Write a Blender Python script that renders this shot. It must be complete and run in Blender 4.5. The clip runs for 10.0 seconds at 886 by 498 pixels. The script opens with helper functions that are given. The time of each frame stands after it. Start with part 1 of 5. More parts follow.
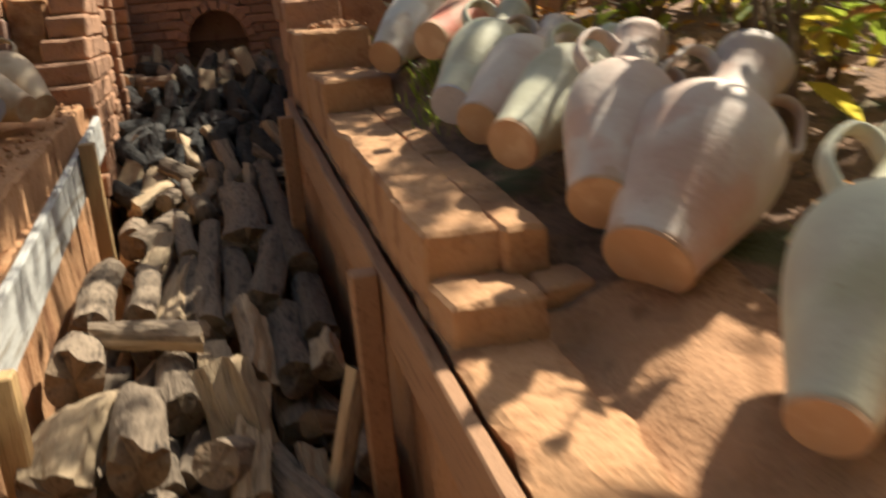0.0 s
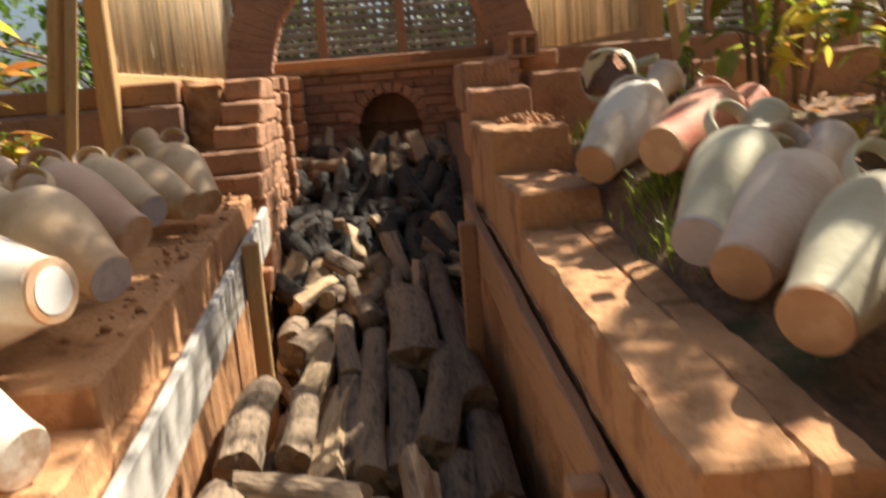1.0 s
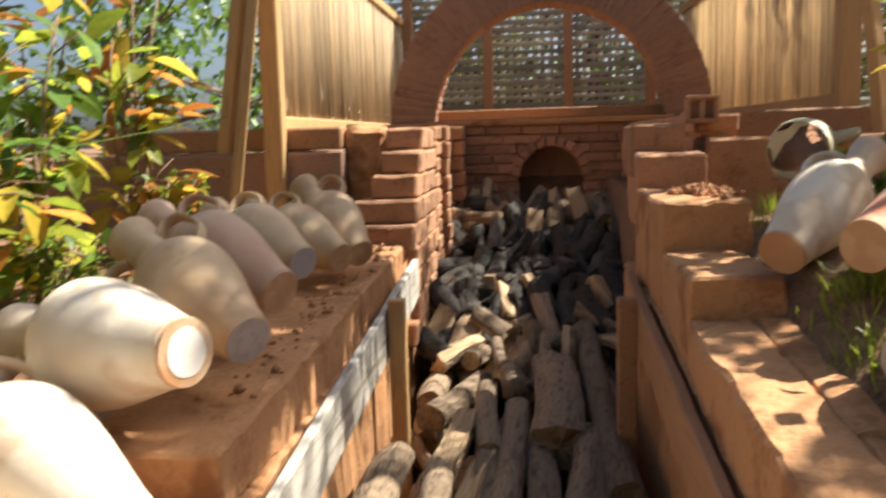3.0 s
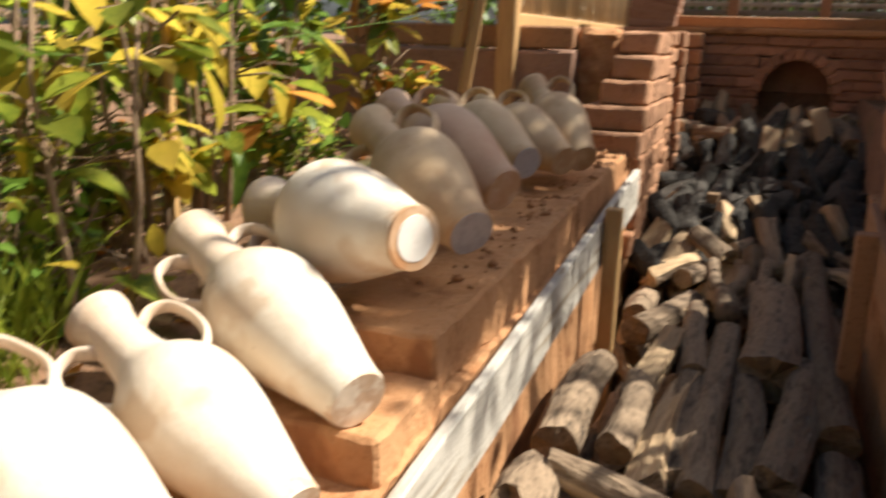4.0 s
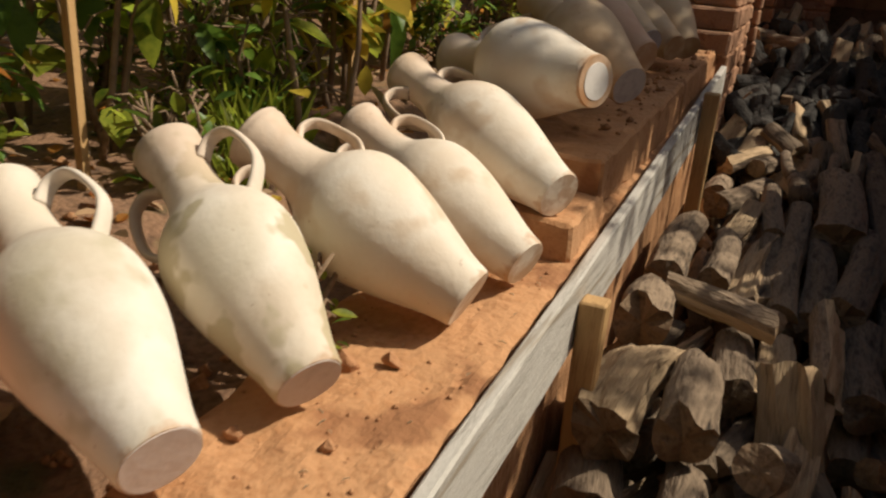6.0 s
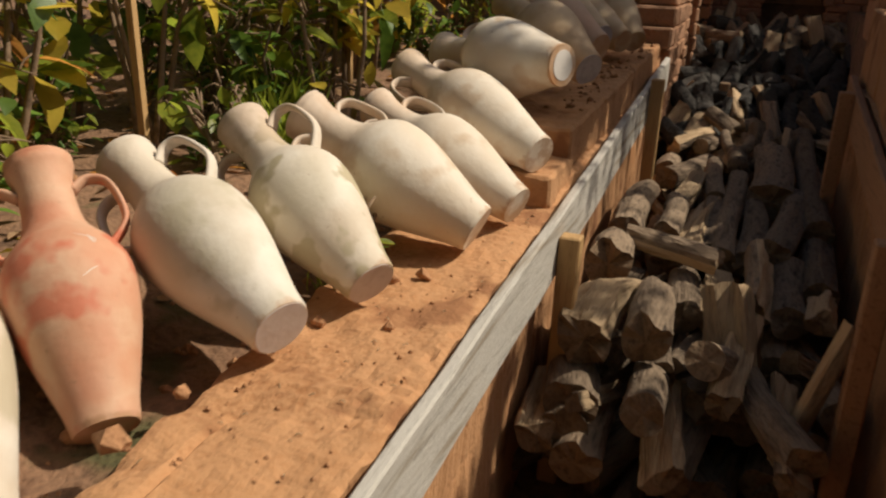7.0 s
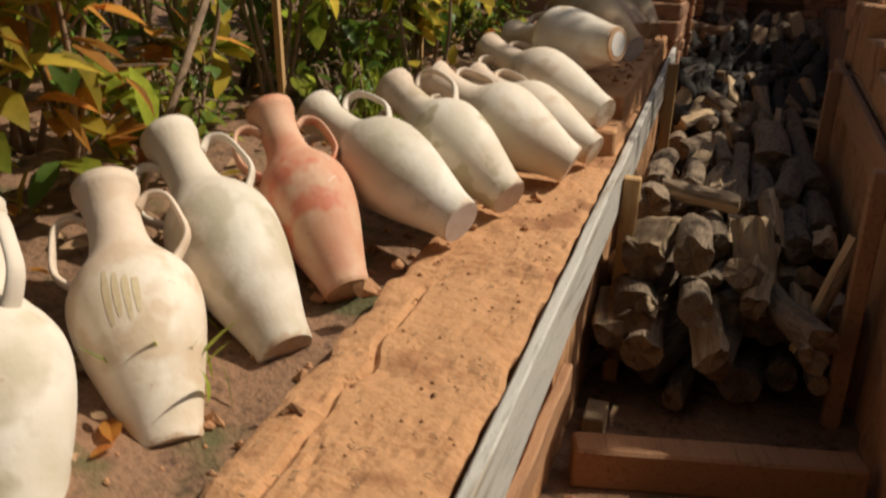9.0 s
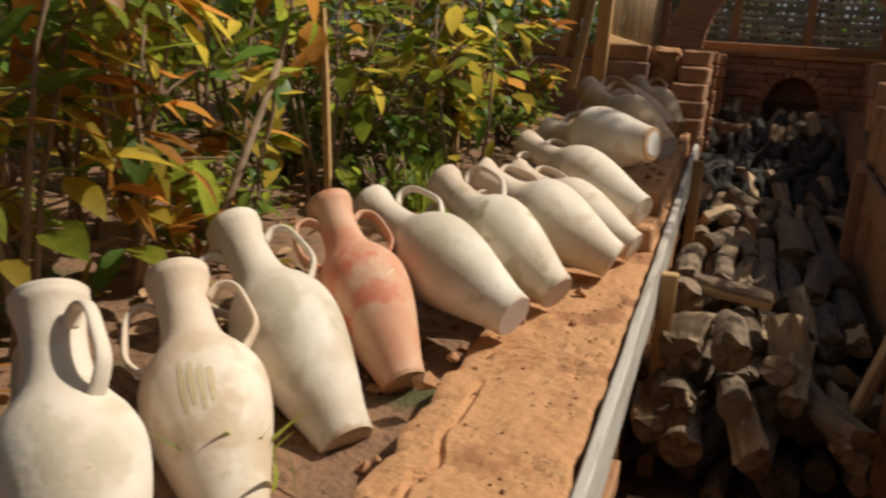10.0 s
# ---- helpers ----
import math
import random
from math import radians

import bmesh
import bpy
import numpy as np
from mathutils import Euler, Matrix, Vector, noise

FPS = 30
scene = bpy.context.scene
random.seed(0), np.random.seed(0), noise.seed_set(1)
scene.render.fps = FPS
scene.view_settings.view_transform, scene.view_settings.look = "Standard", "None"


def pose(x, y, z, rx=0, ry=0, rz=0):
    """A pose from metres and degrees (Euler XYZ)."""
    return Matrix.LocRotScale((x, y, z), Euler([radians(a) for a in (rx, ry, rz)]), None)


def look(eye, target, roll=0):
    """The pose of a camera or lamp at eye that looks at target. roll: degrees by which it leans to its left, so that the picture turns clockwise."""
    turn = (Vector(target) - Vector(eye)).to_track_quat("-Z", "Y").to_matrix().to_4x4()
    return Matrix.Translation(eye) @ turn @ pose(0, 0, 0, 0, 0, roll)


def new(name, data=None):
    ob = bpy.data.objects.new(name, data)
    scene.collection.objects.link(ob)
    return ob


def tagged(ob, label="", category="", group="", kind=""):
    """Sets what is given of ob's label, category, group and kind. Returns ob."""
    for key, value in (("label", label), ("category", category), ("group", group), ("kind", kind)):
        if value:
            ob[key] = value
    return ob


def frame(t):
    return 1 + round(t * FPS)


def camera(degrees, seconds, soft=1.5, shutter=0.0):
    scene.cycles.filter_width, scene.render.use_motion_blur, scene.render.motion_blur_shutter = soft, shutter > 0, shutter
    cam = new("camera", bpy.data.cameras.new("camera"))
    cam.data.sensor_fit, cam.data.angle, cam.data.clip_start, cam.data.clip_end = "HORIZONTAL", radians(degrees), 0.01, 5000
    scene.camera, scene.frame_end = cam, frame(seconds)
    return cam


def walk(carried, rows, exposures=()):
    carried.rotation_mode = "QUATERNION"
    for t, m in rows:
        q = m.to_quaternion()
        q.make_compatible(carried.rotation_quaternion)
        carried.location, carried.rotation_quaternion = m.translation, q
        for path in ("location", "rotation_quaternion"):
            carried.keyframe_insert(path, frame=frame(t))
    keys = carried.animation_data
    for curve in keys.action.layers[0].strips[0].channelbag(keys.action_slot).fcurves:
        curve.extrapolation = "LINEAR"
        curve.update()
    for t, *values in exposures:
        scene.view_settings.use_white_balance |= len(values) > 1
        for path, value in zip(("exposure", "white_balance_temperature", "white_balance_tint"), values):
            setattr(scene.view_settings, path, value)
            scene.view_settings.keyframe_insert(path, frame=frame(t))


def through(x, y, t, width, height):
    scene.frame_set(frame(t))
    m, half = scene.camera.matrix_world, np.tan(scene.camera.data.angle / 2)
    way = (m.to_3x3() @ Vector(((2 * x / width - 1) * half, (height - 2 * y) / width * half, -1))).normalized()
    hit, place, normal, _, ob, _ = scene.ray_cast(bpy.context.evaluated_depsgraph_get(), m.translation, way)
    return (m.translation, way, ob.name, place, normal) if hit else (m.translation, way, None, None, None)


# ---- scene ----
cam = camera(54.4, 10.0, soft=2.2, shutter=0.5)
PATH = [
    (0, (0.622, -0.143, 0.64), (1.083, 1.721, 0.081), -4.8),
    (0.5, (0.6, 0.149, 0.669), (0.917, 2.065, 0.192), -4.4),
    (1, (0.602, 0.306, 0.703), (0.735, 2.266, 0.326), -4.6),
    (1.5, (0.638, 0.438, 0.742), (0.677, 2.429, 0.55), -2.6),
    (2, (0.641, 0.481, 0.743), (0.651, 2.477, 0.62), -3.3),
    (3.5, (0.58, 0.448, 0.741), (0.164, 2.369, 0.371), 0.0),
    (4, (0.577, 0.443, 0.745), (-0.092, 2.266, 0.266), 1.7),
    (4.5, (0.539, 0.403, 0.725), (-0.293, 2.127, 0.145), 3.4),
    (5, (0.475, 0.298, 0.704), (-0.298, 2.029, 0.067), 4.9),
    (5.5, (0.434, 0.092, 0.68), (-0.206, 1.857, -0.009), 3.9),
    (6, (0.457, -0.074, 0.671), (-0.232, 1.68, 0.001), 4.9),
    (7.5, (0.544, -0.715, 0.673), (-0.025, 1.099, 0.051), 2.9),
    (8, (0.548, -0.867, 0.662), (-0.019, 0.957, 0.068), 4.0),
    (8.5, (0.485, -1.068, 0.621), (-0.116, 0.713, -0.064), 4.7),
    (9, (0.378, -1.156, 0.637), (-0.17, 0.663, 0.013), 2.9),
    (9.5, (0.335, -1.202, 0.675), (-0.153, 0.674, 0.184), 4.4),
    (10, (0.285, -1.225, 0.665), (-0.3, 0.636, 0.226), 4.0),
]
EXPOSURE = [(0.0, 0.85, 6100, 4), (1.0, 1.1, 6400, 9), (2.0, 1.35, 6300, 8), (3.5, 1.18, 6250, 8), (4.5, 0.65, 6400, 9), (5.5, 0.0, 6550, 9), (7.5, -0.28, 6600, 10), (10.0, -0.22, 6400, 9)]
walk(cam, [(t, look(eye, target, roll)) for t, eye, target, roll in PATH], EXPOSURE)

# ---- light ----
SUN_AZ, SUN_EL = radians(62), radians(50)      # azimuth from +y towards +x
world = bpy.data.worlds.new("sky")
scene.world = world
world.use_nodes = True
wn = world.node_tree.nodes
sky = wn.new("ShaderNodeTexSky")
sky.sky_type, sky.sun_disc = "NISHITA", False
sky.air_density, sky.dust_density, sky.ozone_density = 0.75, 3.5, 0.6
sky.sun_elevation, sky.sun_rotation = SUN_EL, SUN_AZ
world.node_tree.links.new(sky.outputs[0], wn["Background"].inputs[0])
wn["Background"].inputs[1].default_value = 0.066
sun = new("sun", bpy.data.lights.new("sun", "SUN"))
sun.data.energy, sun.data.angle, sun.data.color = 5.2, radians(0.6), (1.0, 0.9, 0.74)
sun_dir = Vector((math.sin(SUN_AZ) * math.cos(SUN_EL), math.cos(SUN_AZ) * math.cos(SUN_EL), math.sin(SUN_EL)))
sun.matrix_world = look(sun_dir * 30, (0, 0, 0))


# ---- materials ----
def material(name, ramp, scale=8.0, rough=0.85, bump=0.3, fine=60.0, stretch=(1, 1, 1), spots=None, vary=0.0, island=False, spot_scale=3.0,
             spot_at=0.62, depth=0.02, sheen=0.0, through=0.0):
    """Two scales of noise over a colour ramp, optional stains, a bump, and a change from piece to piece."""
    m = bpy.data.materials.new(name)
    m.use_nodes = True
    nt, nd = m.node_tree, m.node_tree.nodes
    link = nt.links.new
    b = nd["Principled BSDF"]
    co = nd.new("ShaderNodeTexCoord")
    mp = nd.new("ShaderNodeMapping")
    mp.inputs["Scale"].default_value = stretch
    link(co.outputs["Object"], mp.inputs[0])
    info = nd.new("ShaderNodeObjectInfo")
    geo = nd.new("ShaderNodeNewGeometry")
    seed = geo.outputs["Random Per Island"] if island else info.outputs["Random"]
    shift = nd.new("ShaderNodeVectorMath")
    shift.operation = "MULTIPLY_ADD"
    link(seed, shift.inputs[0])
    shift.inputs[1].default_value = (37.0, 19.0, 53.0)
    link(mp.outputs[0], shift.inputs[2])
    big = nd.new("ShaderNodeTexNoise")
    big.inputs["Scale"].default_value, big.inputs["Detail"].default_value, big.inputs["Roughness"].default_value = scale, 6, 0.62
    link(shift.outputs[0], big.inputs["Vector"])
    small = nd.new("ShaderNodeTexNoise")
    small.inputs["Scale"].default_value, small.inputs["Detail"].default_value = fine, 4
    link(shift.outputs[0], small.inputs["Vector"])
    mix = nd.new("ShaderNodeMath")
    mix.operation = "MULTIPLY_ADD"
    link(small.outputs[0], mix.inputs[0])
    mix.inputs[1].default_value = 0.4
    add = nd.new("ShaderNodeMath")
    add.operation = "MULTIPLY_ADD"
    link(big.outputs[0], add.inputs[0])
    add.inputs[1].default_value, add.inputs[2].default_value = 0.9, -0.15
    link(add.outputs[0], mix.inputs[2])
    cr = nd.new("ShaderNodeValToRGB")
    el = cr.color_ramp.elements
    n = len(ramp)
    for i, c in enumerate(ramp):
        e = el[i] if i < 2 else el.new(0.5)
        e.color = (*c, 1)
    for i, e in enumerate(sorted(el, key=lambda q: 0)):
        e.position = 0.28 + 0.44 * i / max(1, n - 1)
    link(mix.outputs[0], cr.inputs[0])
    col = cr.outputs[0]
    if spots:
        sp = nd.new("ShaderNodeTexNoise")
        sp.inputs["Scale"].default_value, sp.inputs["Detail"].default_value = spot_scale, 3
        sv = nd.new("ShaderNodeVectorMath")
        sv.operation = "ADD"
        link(shift.outputs[0], sv.inputs[0])
        sv.inputs[1].default_value = (11.3, 4.1, 7.7)
        link(sv.outputs[0], sp.inputs["Vector"])
        edge = nd.new("ShaderNodeMapRange")
        edge.inputs["From Min"].default_value, edge.inputs["From Max"].default_value = spot_at - 0.04, spot_at + 0.05
        link(sp.outputs[0], edge.inputs["Value"])
        mx = nd.new("ShaderNodeMix")
        mx.data_type = "RGBA"
        link(edge.outputs[0], mx.inputs[0])
        link(col, mx.inputs[6])
        mx.inputs[7].default_value = (*spots, 1)
        col = mx.outputs[2]
    if vary:
        hs = nd.new("ShaderNodeHueSaturation")
        vr = nd.new("ShaderNodeMapRange")
        vr.inputs["To Min"].default_value, vr.inputs["To Max"].default_value = 1 - vary, 1 + vary
        link(seed, vr.inputs["Value"])
        link(vr.outputs[0], hs.inputs["Value"])
        link(col, hs.inputs["Color"])
        col = hs.outputs[0]
    link(col, b.inputs["Base Color"])
    b.inputs["Roughness"].default_value = rough
    if through:
        b.inputs["Transmission Weight"].default_value = 0.0
        tr = nd.new("ShaderNodeBsdfTranslucent")
        link(col, tr.inputs[0])
        ms = nd.new("ShaderNodeMixShader")
        ms.inputs[0].default_value = through
        link(b.outputs[0], ms.inputs[1])
        link(tr.outputs[0], ms.inputs[2])
        link(ms.outputs[0], nd["Material Output"].inputs[0])
    bp = nd.new("ShaderNodeBump")
    bp.inputs["Strength"].default_value, bp.inputs["Distance"].default_value = bump, depth
    link(mix.outputs[0], bp.inputs["Height"])
    link(bp.outputs[0], b.inputs["Normal"])
    return m


EARTH = material("red_earth", [(0.20, 0.085, 0.035), (0.34, 0.16, 0.07), (0.45, 0.235, 0.115)], 6, 0.95, 0.7, 90, spots=(0.24, 0.115, 0.05), spot_scale=9)
SOIL = material("garden_soil", [(0.06, 0.032, 0.019), (0.145, 0.076, 0.043), (0.26, 0.145, 0.082)], 12, 0.95, 0.9, 70, spots=(0.10, 0.09, 0.035), spot_scale=5)
CLAY = material("mud_plaster", [(0.33, 0.145, 0.055), (0.43, 0.205, 0.085), (0.50, 0.265, 0.125)], 5, 0.92, 0.4, 80, spots=(0.31, 0.14, 0.06), spot_scale=7)
BRICK = material("adobe_brick", [(0.235, 0.10, 0.052), (0.34, 0.165, 0.088), (0.43, 0.23, 0.13)], 14, 0.92, 0.6, 120, vary=0.15, spots=(0.40, 0.21, 0.10), spot_scale=11)
BRICK_DARK = material("fired_brick", [(0.23, 0.095, 0.055), (0.34, 0.155, 0.09), (0.42, 0.22, 0.135)], 16, 0.9, 0.5, 120, vary=0.25)
PLANK_GREY = material("weathered_plank", [(0.26, 0.235, 0.20), (0.40, 0.37, 0.325), (0.53, 0.50, 0.45)], 5, 0.75, 0.35, 60, (14, 0.9, 14), spots=(0.31, 0.26, 0.20), spot_scale=2)
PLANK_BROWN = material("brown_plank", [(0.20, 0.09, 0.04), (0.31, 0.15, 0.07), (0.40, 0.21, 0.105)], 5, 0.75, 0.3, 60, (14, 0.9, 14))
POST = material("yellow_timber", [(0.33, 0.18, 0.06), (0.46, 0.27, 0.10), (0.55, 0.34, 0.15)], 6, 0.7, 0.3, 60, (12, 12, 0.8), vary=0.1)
ARCH = material("dull_clay_brick", [(0.20, 0.105, 0.07), (0.27, 0.15, 0.10), (0.34, 0.20, 0.14)], 9, 0.92, 0.5, 90, vary=0.07)
BAMBOO = material("bamboo_cane", [(0.50, 0.38, 0.23), (0.66, 0.53, 0.36), (0.75, 0.64, 0.48)], 5, 0.55, 0.2, 60, (10, 10, 0.8), vary=0.25, through=0.7)
REED = material("reed_backing", [(0.15, 0.105, 0.06), (0.22, 0.16, 0.09), (0.30, 0.22, 0.13)], 5, 0.7, 0.2, 60, (10, 10, 0.8), through=0.7)
SLAT = material("bamboo_slat", [(0.34, 0.30, 0.25), (0.47, 0.42, 0.36), (0.56, 0.52, 0.46)], 5, 0.7, 0.2, 60, (0.8, 10, 10), vary=0.25, through=0.5)
SCRATCH = material("pale_scratch", [(0.6, 0.5, 0.42), (0.7, 0.6, 0.52), (0.75, 0.66, 0.58)], 30, 0.8, 0.0, 90)
DRIP = material("slip_drip", [(0.50, 0.38, 0.21), (0.56, 0.44, 0.26), (0.62, 0.50, 0.32)], 30, 0.75, 0.0, 90)
INK = material("dark_mark", [(0.05, 0.04, 0.035), (0.08, 0.065, 0.055), (0.12, 0.1, 0.085)], 30, 0.8, 0.0, 90)
LILAC = material("lilac_disc", [(0.30, 0.26, 0.27), (0.38, 0.34, 0.35), (0.45, 0.41, 0.42)], 8, 0.9, 0.08, 60)
LIME = material("lime_disc", [(0.62, 0.56, 0.51), (0.72, 0.67, 0.62), (0.78, 0.74, 0.69)], 10, 0.9, 0.1, 60, spots=(0.52, 0.34, 0.20), spot_scale=16, spot_at=0.62)
PEARL = material("pinkish_disc", [(0.50, 0.42, 0.37), (0.57, 0.49, 0.45), (0.63, 0.56, 0.52)], 10, 0.85, 0.1, 60)
BARK = material("bark", [(0.030, 0.019, 0.012), (0.10, 0.066, 0.042), (0.27, 0.195, 0.13)], 16, 0.95, 1.0, 60, (1.5, 1.5, 0.35), vary=0.35)
SPLIT = material("split_wood", [(0.17, 0.105, 0.055), (0.35, 0.23, 0.13), (0.50, 0.355, 0.21)], 10, 0.85, 0.8, 60, (3.5, 3.5, 0.3), vary=0.25)
CUT = material("log_cut_end", [(0.075, 0.045, 0.025), (0.15, 0.095, 0.055), (0.25, 0.165, 0.095)], 25, 0.85, 0.5, 90, vary=0.25)
CHAR = material("charred_wood", [(0.008, 0.007, 0.006), (0.02, 0.018, 0.015), (0.05, 0.043, 0.036)], 20, 0.9, 0.8, 70, vary=0.3)
STEM = material("plant_stem", [(0.10, 0.06, 0.035), (0.19, 0.12, 0.07), (0.27, 0.18, 0.11)], 12, 0.8, 0.3, 60)
LEAF_G = material("green_leaf", [(0.06, 0.13, 0.016), (0.17, 0.27, 0.03), (0.36, 0.40, 0.05)], 3, 0.36, 0.2, 40, island=True, vary=0.45, through=0.65)
LEAF_D = material("dark_leaf", [(0.035, 0.09, 0.015), (0.08, 0.165, 0.025), (0.14, 0.24, 0.035)], 3, 0.45, 0.2, 40, island=True, vary=0.4, through=0.35)
LEAF_Y = material("yellow_leaf", [(0.38, 0.32, 0.03), (0.54, 0.43, 0.05), (0.62, 0.46, 0.07)], 3, 0.4, 0.2, 40, island=True, vary=0.3, through=0.7)
DRY = material("dry_leaf", [(0.16, 0.075, 0.035), (0.28, 0.15, 0.075), (0.38, 0.24, 0.13)], 3, 0.7, 0.2, 40, island=True, vary=0.4)
LEAF_R = material("red_leaf", [(0.32, 0.06, 0.02), (0.50, 0.15, 0.035), (0.60, 0.29, 0.06)], 3, 0.42, 0.2, 40, island=True, vary=0.35, through=0.68)


def pot_clay(name, ramp, stain, amount=0.55, crisp=0.09, neck=None, lo=0.55):
    """Fired clay: a soft change of tone, large blotches, faint throwing rings."""
    m = bpy.data.materials.new(name)
    m.use_nodes = True
    nt, nd = m.node_tree, m.node_tree.nodes
    link = nt.links.new
    b = nd["Principled BSDF"]
    co, info = nd.new("ShaderNodeTexCoord"), nd.new("ShaderNodeObjectInfo")
    shift = nd.new("ShaderNodeVectorMath")
    shift.operation = "MULTIPLY_ADD"
    link(info.outputs["Random"], shift.inputs[0])
    shift.inputs[1].default_value = (31.0, 17.0, 43.0)
    link(co.outputs["Object"], shift.inputs[2])

    def cloud(scale, detail, off):
        n = nd.new("ShaderNodeTexNoise")
        n.inputs["Scale"].default_value, n.inputs["Detail"].default_value = scale, detail
        v = nd.new("ShaderNodeVectorMath")
        v.inputs[1].default_value = (off, off * 1.7, off * 0.6)
        link(shift.outputs[0], v.inputs[0])
        link(v.outputs[0], n.inputs["Vector"])
        return n.outputs[0]

    cr = nd.new("ShaderNodeValToRGB")
    el = cr.color_ramp.elements
    for i, c in enumerate(ramp):
        e = el[i] if i < 2 else el.new(0.5)
        e.color = (*c, 1)
    for i, e in enumerate(el):
        e.position = 0.33 + 0.17 * i
    link(cloud(6.0, 5, 0.0), cr.inputs[0])

    def blotch(col, value, lo, hi, tint, most):
        mr = nd.new("ShaderNodeMapRange")
        mr.inputs["From Min"].default_value, mr.inputs["From Max"].default_value, mr.inputs["To Max"].default_value = lo, hi, most
        link(value, mr.inputs["Value"])
        mx = nd.new("ShaderNodeMix")
        mx.data_type = "RGBA"
        link(mr.outputs[0], mx.inputs[0])
        link(col, mx.inputs[6])
        mx.inputs[7].default_value = (*tint, 1)
        return mx.outputs[2]

    col = blotch(cr.outputs[0], cloud(9.0, 3, 5.0), lo, lo + crisp, stain, amount)
    col = blotch(col, cloud(4.5, 2, 9.0), 0.52, 0.72, stain, amount * 0.8)
    col = blotch(col, cloud(55.0, 3, 3.0), 0.70, 0.76, (0.33, 0.19, 0.10), 0.45)
    if neck:     # the thrown neck fired to another tone
        up = nd.new("ShaderNodeSeparateXYZ")
        link(co.outputs["Object"], up.inputs[0])
        rag = nd.new("ShaderNodeMath")
        rag.operation = "MULTIPLY_ADD"
        link(cloud(7.0, 3, 7.0), rag.inputs[0])
        rag.inputs[1].default_value = 0.14
        link(up.outputs[2], rag.inputs[2])
        col = blotch(col, rag.outputs[0], 0.34, 0.46, neck, 0.6)
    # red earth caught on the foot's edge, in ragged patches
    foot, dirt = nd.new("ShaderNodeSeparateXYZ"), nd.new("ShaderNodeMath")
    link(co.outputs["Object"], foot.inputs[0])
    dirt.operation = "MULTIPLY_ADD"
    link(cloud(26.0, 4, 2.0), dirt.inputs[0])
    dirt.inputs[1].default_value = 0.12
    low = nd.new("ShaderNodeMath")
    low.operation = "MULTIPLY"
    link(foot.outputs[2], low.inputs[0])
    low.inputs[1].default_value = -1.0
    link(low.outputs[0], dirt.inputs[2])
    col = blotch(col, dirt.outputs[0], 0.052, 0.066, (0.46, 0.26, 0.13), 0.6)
    link(col, b.inputs["Base Color"])
    b.inputs["Roughness"].default_value = 0.68
    wave = nd.new("ShaderNodeTexWave")
    wave.bands_direction = "Z"
    wave.inputs["Scale"].default_value, wave.inputs["Distortion"].default_value, wave.inputs["Detail"].default_value = 22.0, 1.2, 2
    link(co.outputs["Object"], wave.inputs["Vector"])
    ad = nd.new("ShaderNodeMath")
    ad.operation = "MULTIPLY_ADD"
    link(wave.outputs["Fac"], ad.inputs[0])
    ad.inputs[1].default_value = 0.06
    link(cloud(70.0, 4, 1.0), ad.inputs[2])
    bp = nd.new("ShaderNodeBump")
    bp.inputs["Strength"].default_value, bp.inputs["Distance"].default_value = 0.35, 0.003
    link(ad.outputs[0], bp.inputs["Height"])
    link(bp.outputs[0], b.inputs["Normal"])
    return m


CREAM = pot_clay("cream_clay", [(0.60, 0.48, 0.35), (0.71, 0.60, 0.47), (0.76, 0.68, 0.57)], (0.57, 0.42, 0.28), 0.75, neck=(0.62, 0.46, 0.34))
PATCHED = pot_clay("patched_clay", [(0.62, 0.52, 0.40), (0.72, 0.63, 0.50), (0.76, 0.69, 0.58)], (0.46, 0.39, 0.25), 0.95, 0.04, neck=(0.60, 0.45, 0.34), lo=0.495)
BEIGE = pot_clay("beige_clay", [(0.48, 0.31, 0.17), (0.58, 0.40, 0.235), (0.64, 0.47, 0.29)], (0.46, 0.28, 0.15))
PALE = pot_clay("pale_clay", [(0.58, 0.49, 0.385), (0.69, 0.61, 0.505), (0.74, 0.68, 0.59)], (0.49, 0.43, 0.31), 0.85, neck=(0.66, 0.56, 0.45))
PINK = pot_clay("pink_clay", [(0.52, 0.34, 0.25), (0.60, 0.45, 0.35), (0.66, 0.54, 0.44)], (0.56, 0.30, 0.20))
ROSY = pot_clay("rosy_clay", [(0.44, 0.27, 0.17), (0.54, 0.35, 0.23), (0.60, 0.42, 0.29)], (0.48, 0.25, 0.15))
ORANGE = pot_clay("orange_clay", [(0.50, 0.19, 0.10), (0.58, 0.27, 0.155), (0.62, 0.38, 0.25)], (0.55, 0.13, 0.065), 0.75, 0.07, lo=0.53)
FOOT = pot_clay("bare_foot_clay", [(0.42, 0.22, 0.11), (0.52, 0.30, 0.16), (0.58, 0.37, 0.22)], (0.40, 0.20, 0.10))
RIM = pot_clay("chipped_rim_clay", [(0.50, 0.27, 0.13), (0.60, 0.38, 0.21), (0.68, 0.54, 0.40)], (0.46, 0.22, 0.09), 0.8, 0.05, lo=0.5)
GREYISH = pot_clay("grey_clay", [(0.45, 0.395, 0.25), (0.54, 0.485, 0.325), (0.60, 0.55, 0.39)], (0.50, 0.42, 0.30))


# ---- builders ----
def mesh_of(name, verts, faces, mat, smooth=False, slots=None, mats=None):
    me = bpy.data.meshes.new(name)
    me.from_pydata([tuple(v) for v in verts], [], faces)
    for m in (mats or [mat]):
        me.materials.append(m)
    if slots:
        me.polygons.foreach_set("material_index", slots)
    if smooth:
        me.polygons.foreach_set("use_smooth", [True] * len(me.polygons))
    me.update()
    return me


